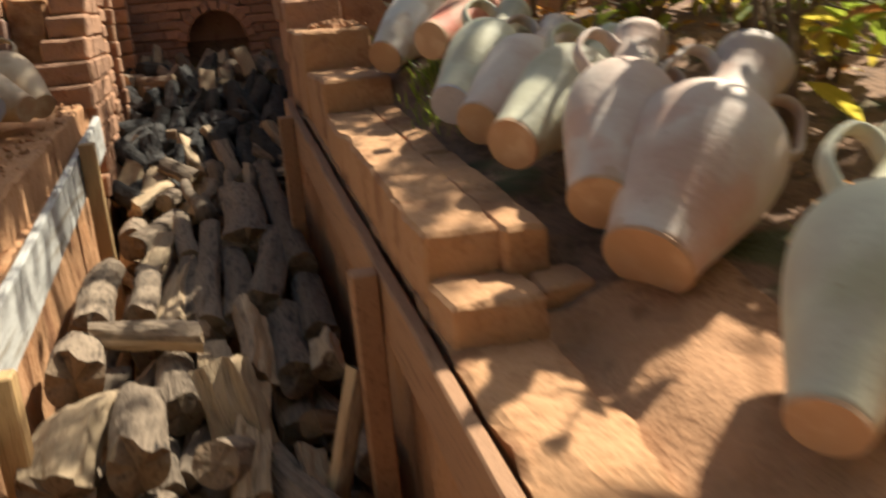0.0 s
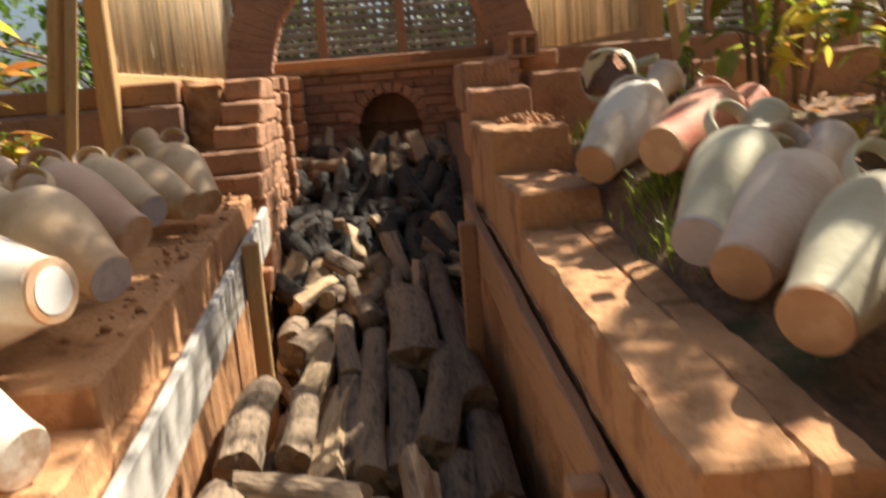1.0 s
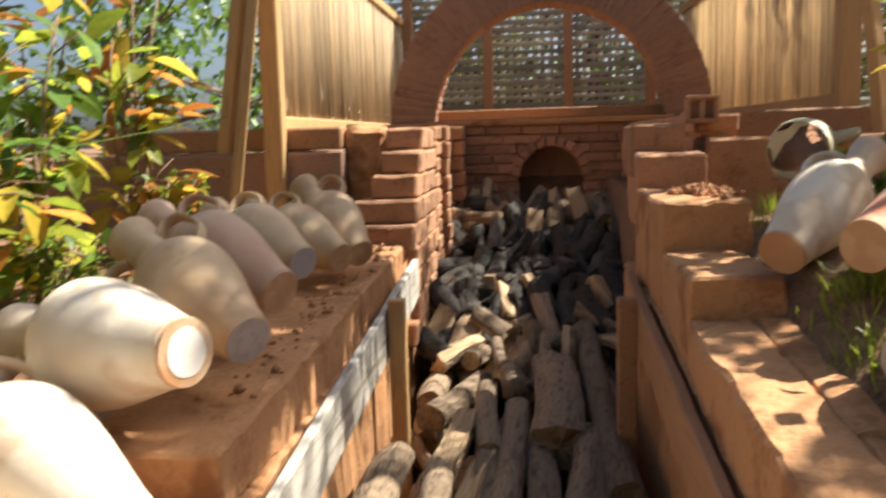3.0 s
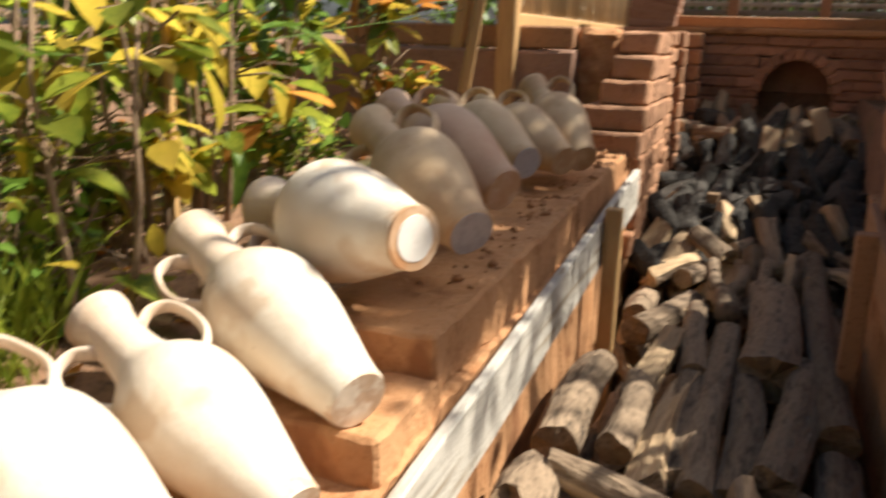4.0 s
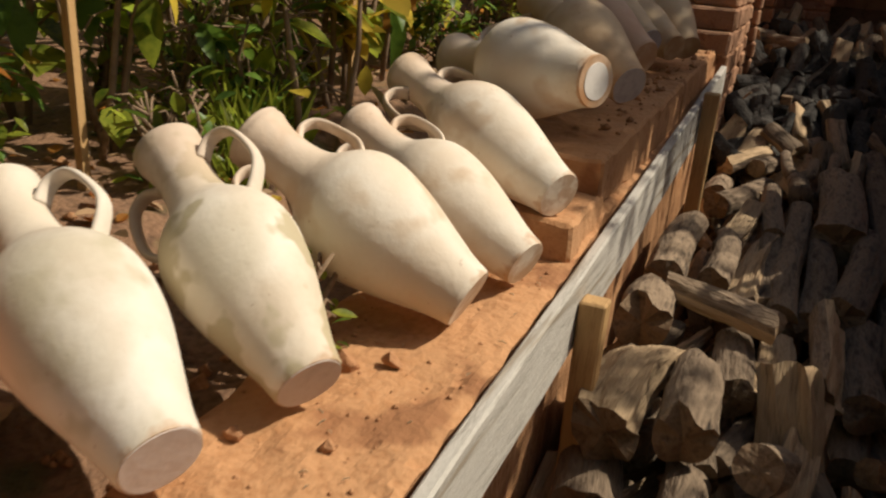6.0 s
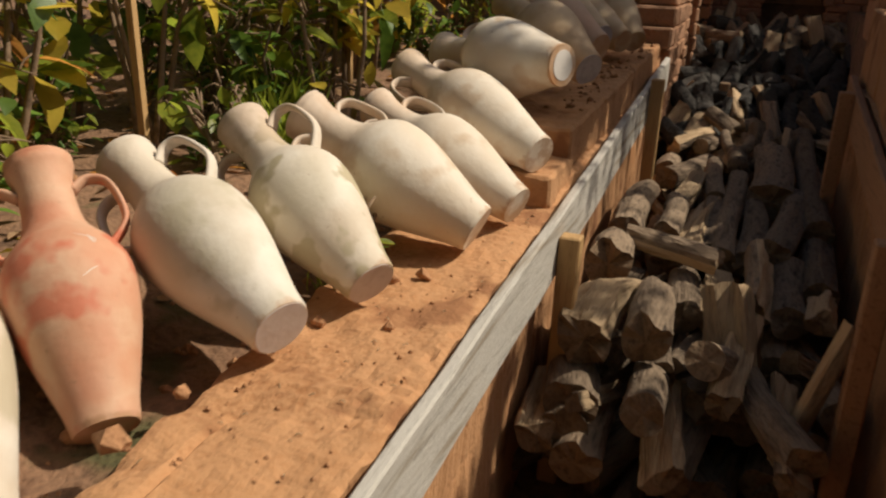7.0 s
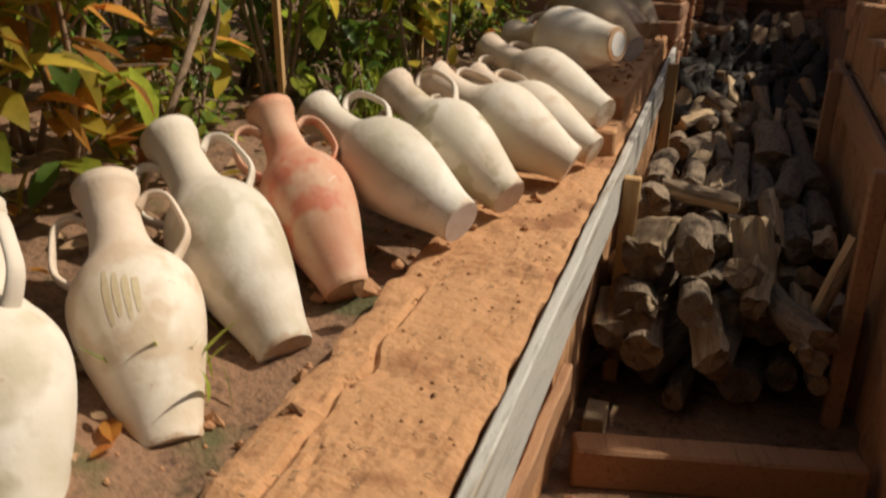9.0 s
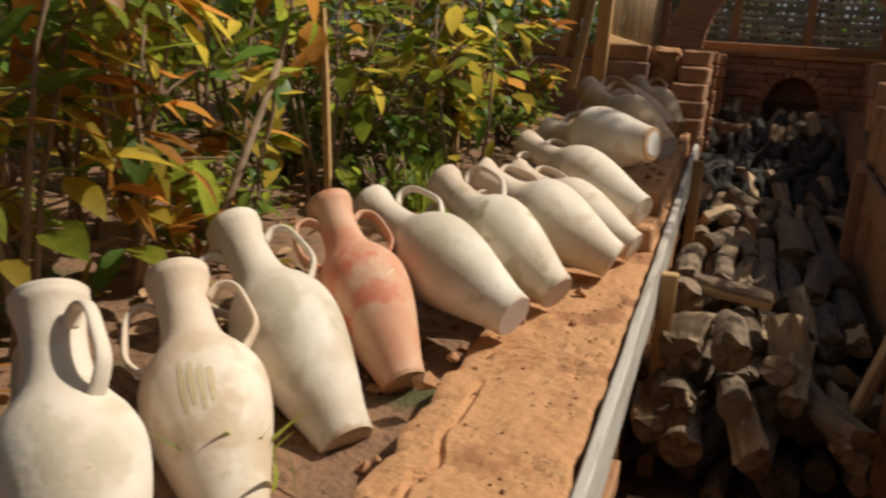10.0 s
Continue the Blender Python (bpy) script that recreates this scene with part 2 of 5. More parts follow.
def part(name, me, parent=None, label="", m=None):
    ob = new(name, me)
    if parent is not None:
        ob.parent = parent
    if m is not None:
        ob.matrix_local = m
    return tagged(ob, label)


def thing(name, m, label, category, group="", kind=""):
    ob = new(name)
    ob.empty_display_size = 0.1
    ob.matrix_world = m
    return tagged(ob, label, category, group, kind)


def box_geo(x0, x1, y0, y1, z0, z1, bevel=0.006, rough=0.0, seed=0, cuts=(1, 1, 1)):
    """A box with chamfered edges, cut into pieces and roughened a little."""
    bm = bmesh.new()
    bmesh.ops.create_cube(bm, size=1.0, matrix=Matrix.LocRotScale(((x0 + x1) / 2, (y0 + y1) / 2, (z0 + z1) / 2), None, (x1 - x0, y1 - y0, z1 - z0)))
    if bevel:
        bmesh.ops.bevel(bm, geom=list(bm.edges), offset=bevel, segments=1, affect="EDGES")
    for ax, n in enumerate(cuts):
        lo, hi = ((x0, x1), (y0, y1), (z0, z1))[ax]
        for k in range(1, n):
            co, no = [0, 0, 0], [0, 0, 0]
            co[ax], no[ax] = lo + (hi - lo) * k / n, 1
            bmesh.ops.bisect_plane(bm, geom=list(bm.verts) + list(bm.edges) + list(bm.faces), plane_co=co, plane_no=no)
    if rough:
        for v in bm.verts:
            v.co += noise.noise_vector(v.co * 9 + Vector((seed * 3.1, 0, 0))) * rough + noise.noise_vector(v.co * 31 + Vector((seed, 5, 0))) * rough * 0.4
    return bm


def bm_mesh(name, bm, mat, smooth=False):
    me = bpy.data.meshes.new(name)
    bm.to_mesh(me)
    bm.free()
    me.materials.append(mat)
    if smooth:
        me.polygons.foreach_set("use_smooth", [True] * len(me.polygons))
    return me


def block(name, x0, x1, y0, y1, z0, z1, mat, bevel=0.006, rough=0.0, seed=0, cuts=(1, 1, 1), parent=None, label="", m=None):
    return part(name, bm_mesh(name, box_geo(x0, x1, y0, y1, z0, z1, bevel, rough, seed, cuts), mat), parent, label, m)


def lathe(profile, n=40, wobble=0.0, seed=0):
    """Verts and faces of a turned shape; profile from the base centre to the inside of the neck."""
    verts, faces = [], []
    for k, (h, r) in enumerate(profile):
        for i in range(n):
            a = 2 * math.pi * i / n
            q = 1 + wobble * noise.noise(Vector((math.cos(a) * 1.5, math.sin(a) * 1.5, h * 6 + seed * 7.3)))
            verts.append((r * q * math.cos(a), r * q * math.sin(a), h))
    for k in range(len(profile) - 1):
        for i in range(n):
            j = (i + 1) % n
            faces.append((k * n + i, k * n + j, (k + 1) * n + j, (k + 1) * n + i))
    faces.append(tuple(reversed(range(n))))
    faces.append(tuple((len(profile) - 1) * n + i for i in range(n)))
    return verts, faces


def smooth_profile(pts, per=5):
    """A rounded line through points (Catmull-Rom)."""
    out = []
    for i in range(len(pts) - 1):
        p0, p1, p2, p3 = pts[max(i - 1, 0)], pts[i], pts[i + 1], pts[min(i + 2, len(pts) - 1)]
        for k in range(per):
            t = k / per
            out.append(tuple(0.5 * (2 * b + (c - a) * t + (2 * a - 5 * b + 4 * c - d) * t * t + (3 * b - a - 3 * c + d) * t ** 3) for a, b, c, d in zip(p0, p1, p2, p3)))
    return out + [pts[-1]]


def tube(points, radii, n=8, flat=1.0, across=None):
    """Verts and faces of a bent, tapered tube with closed ends."""
    verts, faces = [], []
    pts = [Vector(p) for p in points]
    for k, p in enumerate(pts):
        d = (pts[min(k + 1, len(pts) - 1)] - pts[max(k - 1, 0)]).normalized()
        if across is not None:
            u = d.cross(Vector(across)).normalized()
        else:
            u = d.orthogonal().normalized() if k == 0 else (u - d * u.dot(d)).normalized()
        w = d.cross(u)
        for i in range(n):
            a = 2 * math.pi * i / n
            verts.append(p + (u * math.cos(a) * flat + w * math.sin(a)) * radii[k])
    for k in range(len(pts) - 1):
        for i in range(n):
            j = (i + 1) % n
            faces.append((k * n + i, k * n + j, (k + 1) * n + j, (k + 1) * n + i))
    faces.append(tuple(reversed(range(n))))
    faces.append(tuple((len(pts) - 1) * n + i for i in range(n)))
    return verts, faces


def joined(pieces):
    verts, faces = [], []
    for v, f in pieces:
        o = len(verts)
        verts += v
        faces += [tuple(i + o for i in q) for q in f]
    return verts, faces


# ---- jars ----
TALL = [(0.0, 0.30), (0.08, 0.345), (0.2, 0.46), (0.34, 0.59), (0.46, 0.655), (0.55, 0.64), (0.62, 0.545), (0.67, 0.425), (0.715, 0.335), (0.78, 0.288), (0.87, 0.282), (0.93, 0.315), (0.965, 0.35), (0.988, 0.345)]


SKINS = {}


def jar(name, base, lip, clay, label, belly=0.103, base_r=0.05, neck=1.0, hand=(1, 0.3, 0), reach=1.0, handles=2, disc=None, seed=0, foot=None, cut=1.0, group="clay jars beside the trench"):
    """A two-handled jar from the centre of its base to the centre of its mouth."""
    base, lip = Vector(base), Vector(lip)
    axis = (lip - base) * reach
    H = axis.length
    up = axis.normalized()
    side = Vector(hand)
    side = (side - up * side.dot(up)).normalized()
    turn = Matrix((side, up.cross(side), up)).transposed().to_4x4()
    root = thing(name, Matrix.Translation(base) @ turn, label, "jar", group)
    k = belly / 0.655
    raw = [(h * H, r * k * (neck if h > 0.68 else 1)) for h, r in TALL]
    # the foot keeps its own width and eases into the belly
    raw = [(h, base_r + (r - raw[0][1]) * (belly - base_r) / (belly - raw[0][1]) if h < 0.46 * H else r) for h, r in raw]
    outer = smooth_profile(raw, 5)
    rim = outer[-1][1]
    prof = [(0.0, 0.001), (0.0, base_r * 0.6), (0.0, base_r * 0.78), (0.0, base_r * 0.97), (0.004, base_r)] + outer[1:]
    prof += [(H * 0.998, rim * 1.02), (H * 1.006, rim * 0.95), (H * 1.0, rim * 0.86), (H * 0.94, rim * 0.74), (H * 0.82, neck * k * 0.22), (H * 0.72, neck * k * 0.22)]
    v, f = lathe(prof, 44, 0.012, seed)
    skin = mesh_of("body", v, f, clay, True)
    for face in (*range(44 * 4), len(f) - 2):     # the cut base stays flat
        skin.polygons[face].use_smooth = False
    part("body", skin, root)
    if disc is not None:
        low = -0.0012 if foot is None else -0.0032
        dv, df = lathe([(low, base_r * 0.02), (low, base_r * (0.93 if foot is None else 0.70)), (0.003, base_r * (0.95 if foot is None else 0.74))], 28, 0.06, seed + 3)
        part("base_disc", mesh_of("base_disc", dv, df, disc, False), root, "rough whitish base disc")
    if foot is not None:
        fv, ff = lathe([(-0.0018, base_r * 0.02), (-0.0018, base_r * 0.985), (0.004, base_r * 1.012), (0.006, base_r * 1.0)], 40, 0.01, seed + 3)
        part("foot_ring", mesh_of("foot_ring", fv, ff, foot, False), root, "bare orange clay foot")
    for s in range(handles):
        sg = 1 if s == 0 else -1
        r1, r2 = neck * k * 0.285, k * 0.52
        bow = smooth_profile([(sg * r1 * 0.9, 0.865 * H), (sg * (r1 + 0.022), 0.905 * H), (sg * (r1 + 0.052), 0.885 * H), (sg * (r1 + 0.066), 0.80 * H), (sg * (r2 + 0.028), 0.705 * H), (sg * (r2 * 0.93), 0.622 * H)], 5)
        tv, tf = tube([(x, 0, z) for x, z in bow], [0.0165 - 0.0035 * math.sin(i / (len(bow) - 1) * 3.1) for i in range(len(bow))], 14, 0.46, (0, 1, 0))
        part("handle", mesh_of("handle", tv, tf, clay, True), root)
    SKINS[root.name] = (outer, H, seed)
    return root


def marks(root, name, strokes, mat, width, label):
    """Painted or scratched strokes that lie on a jar's skin: each a line of (share of the height, degrees round it)."""
    prof, H, seed = SKINS[root.name]
    for line in strokes:
        v = []
        dense = smooth_profile(line, 4)
        for k, (h, deg) in enumerate(dense):
            z = h * H
            r = next(a[1] + (b[1] - a[1]) * (z - a[0]) / (b[0] - a[0]) for a, b in zip(prof[:-1], prof[1:]) if a[0] <= z <= b[0])
            w = width * (0.35 + 0.65 * math.sin(3.14 * (k + 0.5) / len(dense)))
            for sg in (-1, 0, 1):
                a = radians(deg) + sg * w / r
                q = 1 + 0.012 * noise.noise(Vector((math.cos(a) * 1.5, math.sin(a) * 1.5, z * 6 + seed * 7.3)))
                rr = r * q + 0.0005
                v.append((rr * math.cos(a), rr * math.sin(a), z))
        f = [(3 * k + i, 3 * k + i + 1, 3 * k + i + 4, 3 * k + i + 3) for k in range(len(dense) - 1) for i in (0, 1)]
        part(name, mesh_of(name, v, f, mat, True), root, label)


JARS_LEFT = [
    ("near_white", (-0.45, -0.37, -0.19), (-0.755, -0.105, 0.26), PALE, 0.118, "pale cream two-handled clay jar leaning back on the soil"),
    ("h", (-0.386, -0.10, -0.135), (-0.703, 0.17, 0.238), CREAM, 0.114, "cream two-handled clay jar with brown drip stains"),
    ("g", (-0.313, 0.162, -0.06), (-0.735, 0.409, 0.29), PALE, 0.112, "pale two-handled clay jar leaning back on the soil"),
    ("f", (-0.283, 0.374, -0.009), (-0.593, 0.60, 0.33), ORANGE, 0.101, "orange-red two-handled clay jar with white scratches"),
    ("e", (-0.104, 0.567, 0.113), (-0.571, 0.777, 0.295), PALE, 0.106, "pale greenish clay jar lying on the earth ledge"),
    ("k", (-0.049, 0.786, 0.122), (-0.448, 0.983, 0.348), PATCHED, 0.100, "cream clay jar with large damp patches"),
    ("d", (0.043, 1.108, 0.147), (-0.393, 1.12, 0.353), CREAM, 0.108, "smooth cream clay jar lying on the earth ledge"),
    ("c", (0.077, 1.291, 0.156), (-0.357, 1.424, 0.331), CREAM, 0.092, "yellowish cream clay jar lying on the earth ledge"),
    ("b", (0.075, 1.479, 0.235), (-0.396, 1.721, 0.394), CREAM, 0.098, "cream clay jar with brown scuffs along its belly"),
    ("a", (0.063, 1.707, 0.425), (-0.355, 1.911, 0.407), CREAM, 0.112, "fat cream clay jar with a limewashed base"),
    ("l1", (0.10, 1.89, 0.40), (-0.22, 2.137, 0.554), BEIGE, 0.096, "beige clay jar with a lilac-grey base in dappled shade"),
    ("l2", (0.071, 2.19, 0.43), (-0.285, 2.387, 0.57), ROSY, 0.10, "pinkish brown clay jar in dappled shade"),
    ("l3", (0.015, 2.58, 0.435), (-0.31, 2.83, 0.546), BEIGE, 0.092, "beige clay jar with a grey base lying in the row"),
    ("l4", (0.045, 2.89, 0.403), (-0.29, 3.12, 0.53), BEIGE, 0.092, "yellowish clay jar lying in the row"),
    ("l5", (0.07, 3.035, 0.395), (-0.176, 3.32, 0.59), BEIGE, 0.094, "beige clay jar at the end of the row"),
]
JARS_RIGHT = [
    ((1.15, 0.50, 0.208), (0.72, 0.56, 0.40), GREYISH, 0.10, "pale grey-green clay jar with a bare foot"),
    ((1.20, 0.955, 0.243), (0.70, 0.50, 0.50), PINK, 0.128, "pinkish grey clay jar with a bare orange foot"),
    ((1.176, 1.055, 0.315), (0.52, 0.70, 0.48), PINK, 0.098, "pinkish grey clay jar leaning back"),
    ((1.115, 1.285, 0.382), (0.75, 0.62, 0.30), GREYISH, 0.088, "grey-green clay jar with a bare foot"),
    ((1.133, 1.54, 0.387), (0.68, 0.66, 0.34), PINK, 0.086, "pinkish clay jar leaning back"),
    ((1.105, 1.633, 0.42), (0.60, 0.72, 0.37), GREYISH, 0.084, "grey-green clay jar leaning back"),
    ((1.155, 1.96, 0.54), (0.72, 0.68, 0.14), ORANGE, 0.084, "pink-orange clay jar lying on its side"),
    ((1.083, 2.197, 0.497), (0.62, 0.70, 0.40), CREAM, 0.084, "pale cream clay jar leaning back"),
]


# ---- ground and trench ----
XL, XR = 0.12, 0.90          # inner faces of the two long walls
FLOOR = -0.60


def right_top(y):
    """Height of the soil close beside the right wall, which steps up away from the start."""
    if y < 1.0:
        return 0.115 + 0.10 * (y - 0.8)
    if y < 1.14:
        return 0.19
    if y < 2.2:
        return 0.272 + 0.075 * (y - 1.12)
    return 0.42 if y < 2.6 else 0.50


def right_soil(y):
    """Height of the soil that the jars beside the right wall lie on."""
    if y < 0.8:
        return 0.165 + 0.05 * (y - 0.8)
    return min(0.165 + 0.225 * (y - 0.8), 0.50)


def smoothstep(a, b, x):
    t = min(1.0, max(0.0, (x - a) / (b - a)))
    return t * t * (3 - 2 * t)


def sheet(name, xs, ys, height, mat, label, category):
    verts, faces = [], []
    for y in ys:
        for x in xs:
            verts.append((x, y, height(x, y)))
    n = len(xs)
    for j in range(len(ys) - 1):
        for i in range(n - 1):
            faces.append((j * n + i, j * n + i + 1, (j + 1) * n + i + 1, (j + 1) * n + i))
    ob = part(name, mesh_of(name, verts, faces, mat, True))
    return tagged(ob, label, category, kind="structure")


def steps(a, b, d):
    n = max(1, round((b - a) / d))
    return [a + (b - a) * i / n for i in range(n + 1)]


def ground_height(x, y):
    """Garden soil: cut by the trench, rising gently with the site."""
    far = 0.075 * max(-3.0, min(y, 1.5)) + 0.10 * max(0.0, min(y, 4.0) - 1.5)
    lumps = 0.016 * noise.noise(Vector((x * 7, y * 7, 0))) + 0.009 * noise.noise(Vector((x * 21, y * 21, 3)))
    if x < XL - 0.14 or (y < -2.4 and x < 1.02):
        z = far - 0.06 - 0.05 * smoothstep(0.5, -0.2, y) + 0.09 * smoothstep(-0.30, -0.75, x) + lumps
        return z + (0.04 * noise.noise(Vector((x * 0.8, y * 0.8, 7))) if x < -1.4 else 0.0)
    if x > XR + 0.12:
        t = smoothstep(1.07, 1.19, x)
        return min(right_top(y) * (1 - t) + right_soil(y) * t - 0.012 + 0.06 * smoothstep(1.25, 1.8, x) + lumps, 0.60)
    return FLOOR + lumps if y < 5.7 else 0.5


gx = [-300, -120, -50, -22, -12, -8, -6] + steps(-5, -1.6, 0.2) + steps(-1.55, -0.04, 0.035) + [-0.021, -0.019] + steps(0.02, 0.99, 0.05) + [1.019, 1.021] + steps(1.05, 2.2, 0.04) + steps(2.3, 5, 0.25) + [6, 8, 12, 22, 50, 120, 300]
gy = [-300, -120, -50, -22, -12, -7, -4] + steps(-3, -1.0, 0.15) + steps(-0.95, 3.2, 0.035) + steps(3.3, 5.0, 0.1) + steps(5.3, 9, 0.4) + [12, 20, 40, 90, 200, 400]
ground = sheet("ground", gx, gy, ground_height, SOIL, "brown garden soil with leaf litter and small clods", "ground")
ground.data.materials.append(EARTH)
for face in ground.data.polygons:     # trodden red earth beside the right wall
    c = face.center
    if 1.0 < c.x < 1.40 + 0.15 * noise.noise(c * 6) and -2.5 < c.y < 1.02 + 0.2 * noise.noise(c * 5 + Vector((3, 1, 0))):
        face.material_index = 1


def crack(x, y, seed):
    """Depth of dry cracks: where a slow noise crosses zero, here and there."""
    n = noise.noise(Vector((x * 5.5, y * 4.0, seed + 0.5))) + 0.25 * noise.noise(Vector((x * 22, y * 22, seed)))
    where = smoothstep(0.0, 0.25, noise.noise(Vector((x * 2.3, y * 2.3, seed + 9))))
    return 0.010 * math.exp(-(n / 0.035) ** 2) * where


def ledge(name, x0, x1, y0, y1, top, mat, seed, label, strip=None, fine=0.016):
    """A long earth ledge with an uneven, cracked top that follows a height along y, crumbling edges, and sides down to the trench floor."""
    ys, xs = steps(y0, y1, fine), steps(x0, x1, 0.011)
    drop = [0.06, 0.13, 0.22, 0.34, 0.5]
    verts, faces = [], []
    for y in ys:
        z = top(y)
        row = [(x0, FLOOR)] + [(x, None) for x in xs] + [(x1, z - d) for d in drop] + [(x1, FLOOR - 0.02)]
        for x, zz in row:
            if zz is None:
                e = min(abs(x - x0), abs(x - x1))
                zz = z + 0.008 * noise.noise(Vector((x * 12, y * 12, seed))) + 0.004 * noise.noise(Vector((x * 45, y * 45, seed))) - 0.014 * math.exp(-e / 0.012) * (0.6 + 0.8 * noise.noise(Vector((y * 25, seed, 1)))) - crack(x, y, seed)
                if strip and abs(x - strip) < 0.008 and y < 0.45:
                    zz -= 0.011
                xx = x + 0.010 * noise.noise(Vector((y * 10, seed, 4))) * (1 if x > (x0 + x1) / 2 else 2)
            else:
                xx = x + 0.010 * noise.noise(Vector((y * 10, seed, 4))) + (0.014 * noise.noise(Vector((y * 9, zz * 9, seed + 2))) + 0.006 * noise.noise(Vector((y * 33, zz * 33, seed))) - 0.012 if x == x1 else 0)
            verts.append((xx, y, zz))
    n = len(xs) + len(drop) + 2
    for j in range(len(ys) - 1):
        for i in range(n - 1):
            faces.append((j * n + i, j * n + i + 1, (j + 1) * n + i + 1, (j + 1) * n + i))
    faces += [tuple(range(n)), tuple(reversed(range((len(ys) - 1) * n, len(ys) * n)))]
    ob = part(name, mesh_of(name, verts, faces, mat))
    return tagged(ob, label, "wall", kind="structure")


def mirrored(ob, xc):
    """Turns a ledge so that its dressed side faces the other way."""
    for v in ob.data.vertices:
        v.co.x = 2 * xc - v.co.x
    ob.data.flip_normals()
    return ob


left_wall = ledge("wall_left", XL - 0.31, XL, -1.9, 4.5, lambda y: 0.075 * min(y, 1.45) + 0.13 * max(0, min(y, 1.7) - 1.45) + 0.035 * max(0, y - 1.7), CLAY, 1, "low red earth wall with a mud-plastered top beside the trench", strip=-0.11)
right_wall = mirrored(ledge("wall_right", XR, XR + 0.16, -1.9, 3.4, lambda y: 0.125 + 0.10 * (min(y, 2.6) - 0.8), CLAY, 2, "low red earth wall with a mud-plastered top beside the trench"), XR + 0.08)


def course(x0, x1, y0, y1, z0, z1, n, mat, parent, seed, name="brick", rise=0.0):
    """Large mud bricks in a row; their top may rise along the row."""
    for i in range(n):
        a, b = y0 + (y1 - y0) * i / n, y0 + (y1 - y0) * (i + 1) / n
        bm = box_geo(x0, x1, a + 0.003, b - 0.003, z0, z1, 0.007, 0.007, seed + i, (10, max(6, int((b - a) / 0.02)), 5))
        for v in bm.verts:
            v.co.z += rise * (v.co.y - y0) * (v.co.z - z0) / (z1 - z0) + 0.004 * noise.noise(v.co * 40)
        part(name, bm_mesh(name, bm, mat), parent)


course(XL - 0.27, XL - 0.008, 1.46, 1.74, 0.08, 0.187, 1, CLAY, left_wall, 3)
course(XL - 0.28, XL - 0.014, 1.70, 3.95, 0.15, 0.262, 2, CLAY, left_wall, 5, rise=0.04)
course(XR + 0.004, XR + 0.16, 0.985, 1.15, 0.1, 0.21, 1, CLAY, right_wall, 9)
course(XR + 0.165, XR + 0.25, 1.02, 1.17, 0.1, 0.205, 1, CLAY, right_wall, 10)
course(XR + 0.004, XR + 0.135, 1.125, 2.22, 0.16, 0.285, 1, CLAY, right_wall, 11, rise=0.075)
course(XR + 0.131, XR + 0.205, 1.10, 2.20, 0.16, 0.281, 2, CLAY, right_wall, 12, rise=0.075)
course(XR + 0.008, XR + 0.20, 2.20, 2.62, 0.25, 0.45, 1, CLAY, right_wall, 14)
course(XR + 0.006, XR + 0.225, 2.58, 3.12, 0.3, 0.572, 1, CLAY, right_wall, 16)
course(XR + 0.015, XR + 0.22, 3.10, 3.42, 0.45, 0.675, 1, BRICK, right_wall, 18)
course(XR + 0.006, XR + 0.17, 3.22, 3.46, 0.6, 0.765, 1, BRICK, right_wall, 19)


# planks held by posts along both walls
def plank(name, x0, x1, y0, y1, za, zb, high, mat, label, seed):
    bm = box_geo(x0, x1, y0, y1, -high, 0.0, 0.004, 0.003, seed, (1, 30, 2))
    for v in bm.verts:
        v.co.z += za + (zb - za) * (v.co.y - y0) / (y1 - y0)
    return tagged(part(name, bm_mesh(name, bm, mat)), label, "plank")


plank("plank", XL + 0.010, XL + 0.034, -1.7, 3.72, -0.126, 0.281, 0.15, PLANK_GREY, "long weathered grey plank along the trench wall", 2)
plank("plank", XR - 0.034, XR - 0.008, -1.4, 3.05, -0.10, 0.335, 0.13, PLANK_BROWN, "long brown plank along the trench wall", 4)
plank("plank", XL + 0.008, XL + 0.034, -1.5, 0.68, -0.26, -0.225, 0.075, PLANK_BROWN, "brown plank low on the trench wall", 6)


def post(x, y, top, label, size=0.045, lean=0.0, wood=None):
    ob = block("post", -size / 2, size / 2, -size / 2, size / 2, FLOOR - top - 0.05, 0, wood or POST, 0.004, 0.0015, int(y * 10), (1, 1, 5))
    ob.matrix_world = pose(x, y, top, 0, lean, 0)
    return tagged(ob, label, "post", "posts that hold the planks")


post(XL + 0.062, 1.43, 0.062, "short sawn yellow timber post against the plank", 0.05)
post(XL + 0.064, 2.99, 0.262, "sawn yellow timber post against the plank", 0.05)
# right posts: darker brown than the left pair, their shade put into the colour
post(XR - 0.062, 1.36, 0.17, "sawn timber post against the plank, its shade put into a brown colour", 0.05, wood=PLANK_BROWN)
post(XR - 0.058, 2.75, 0.305, "sawn timber post against the plank, its shade put into a brown colour", 0.05, wood=PLANK_BROWN)

# the far end: stepped brick piers, firebox wall, arch
YP, YB = 4.0, 5.5


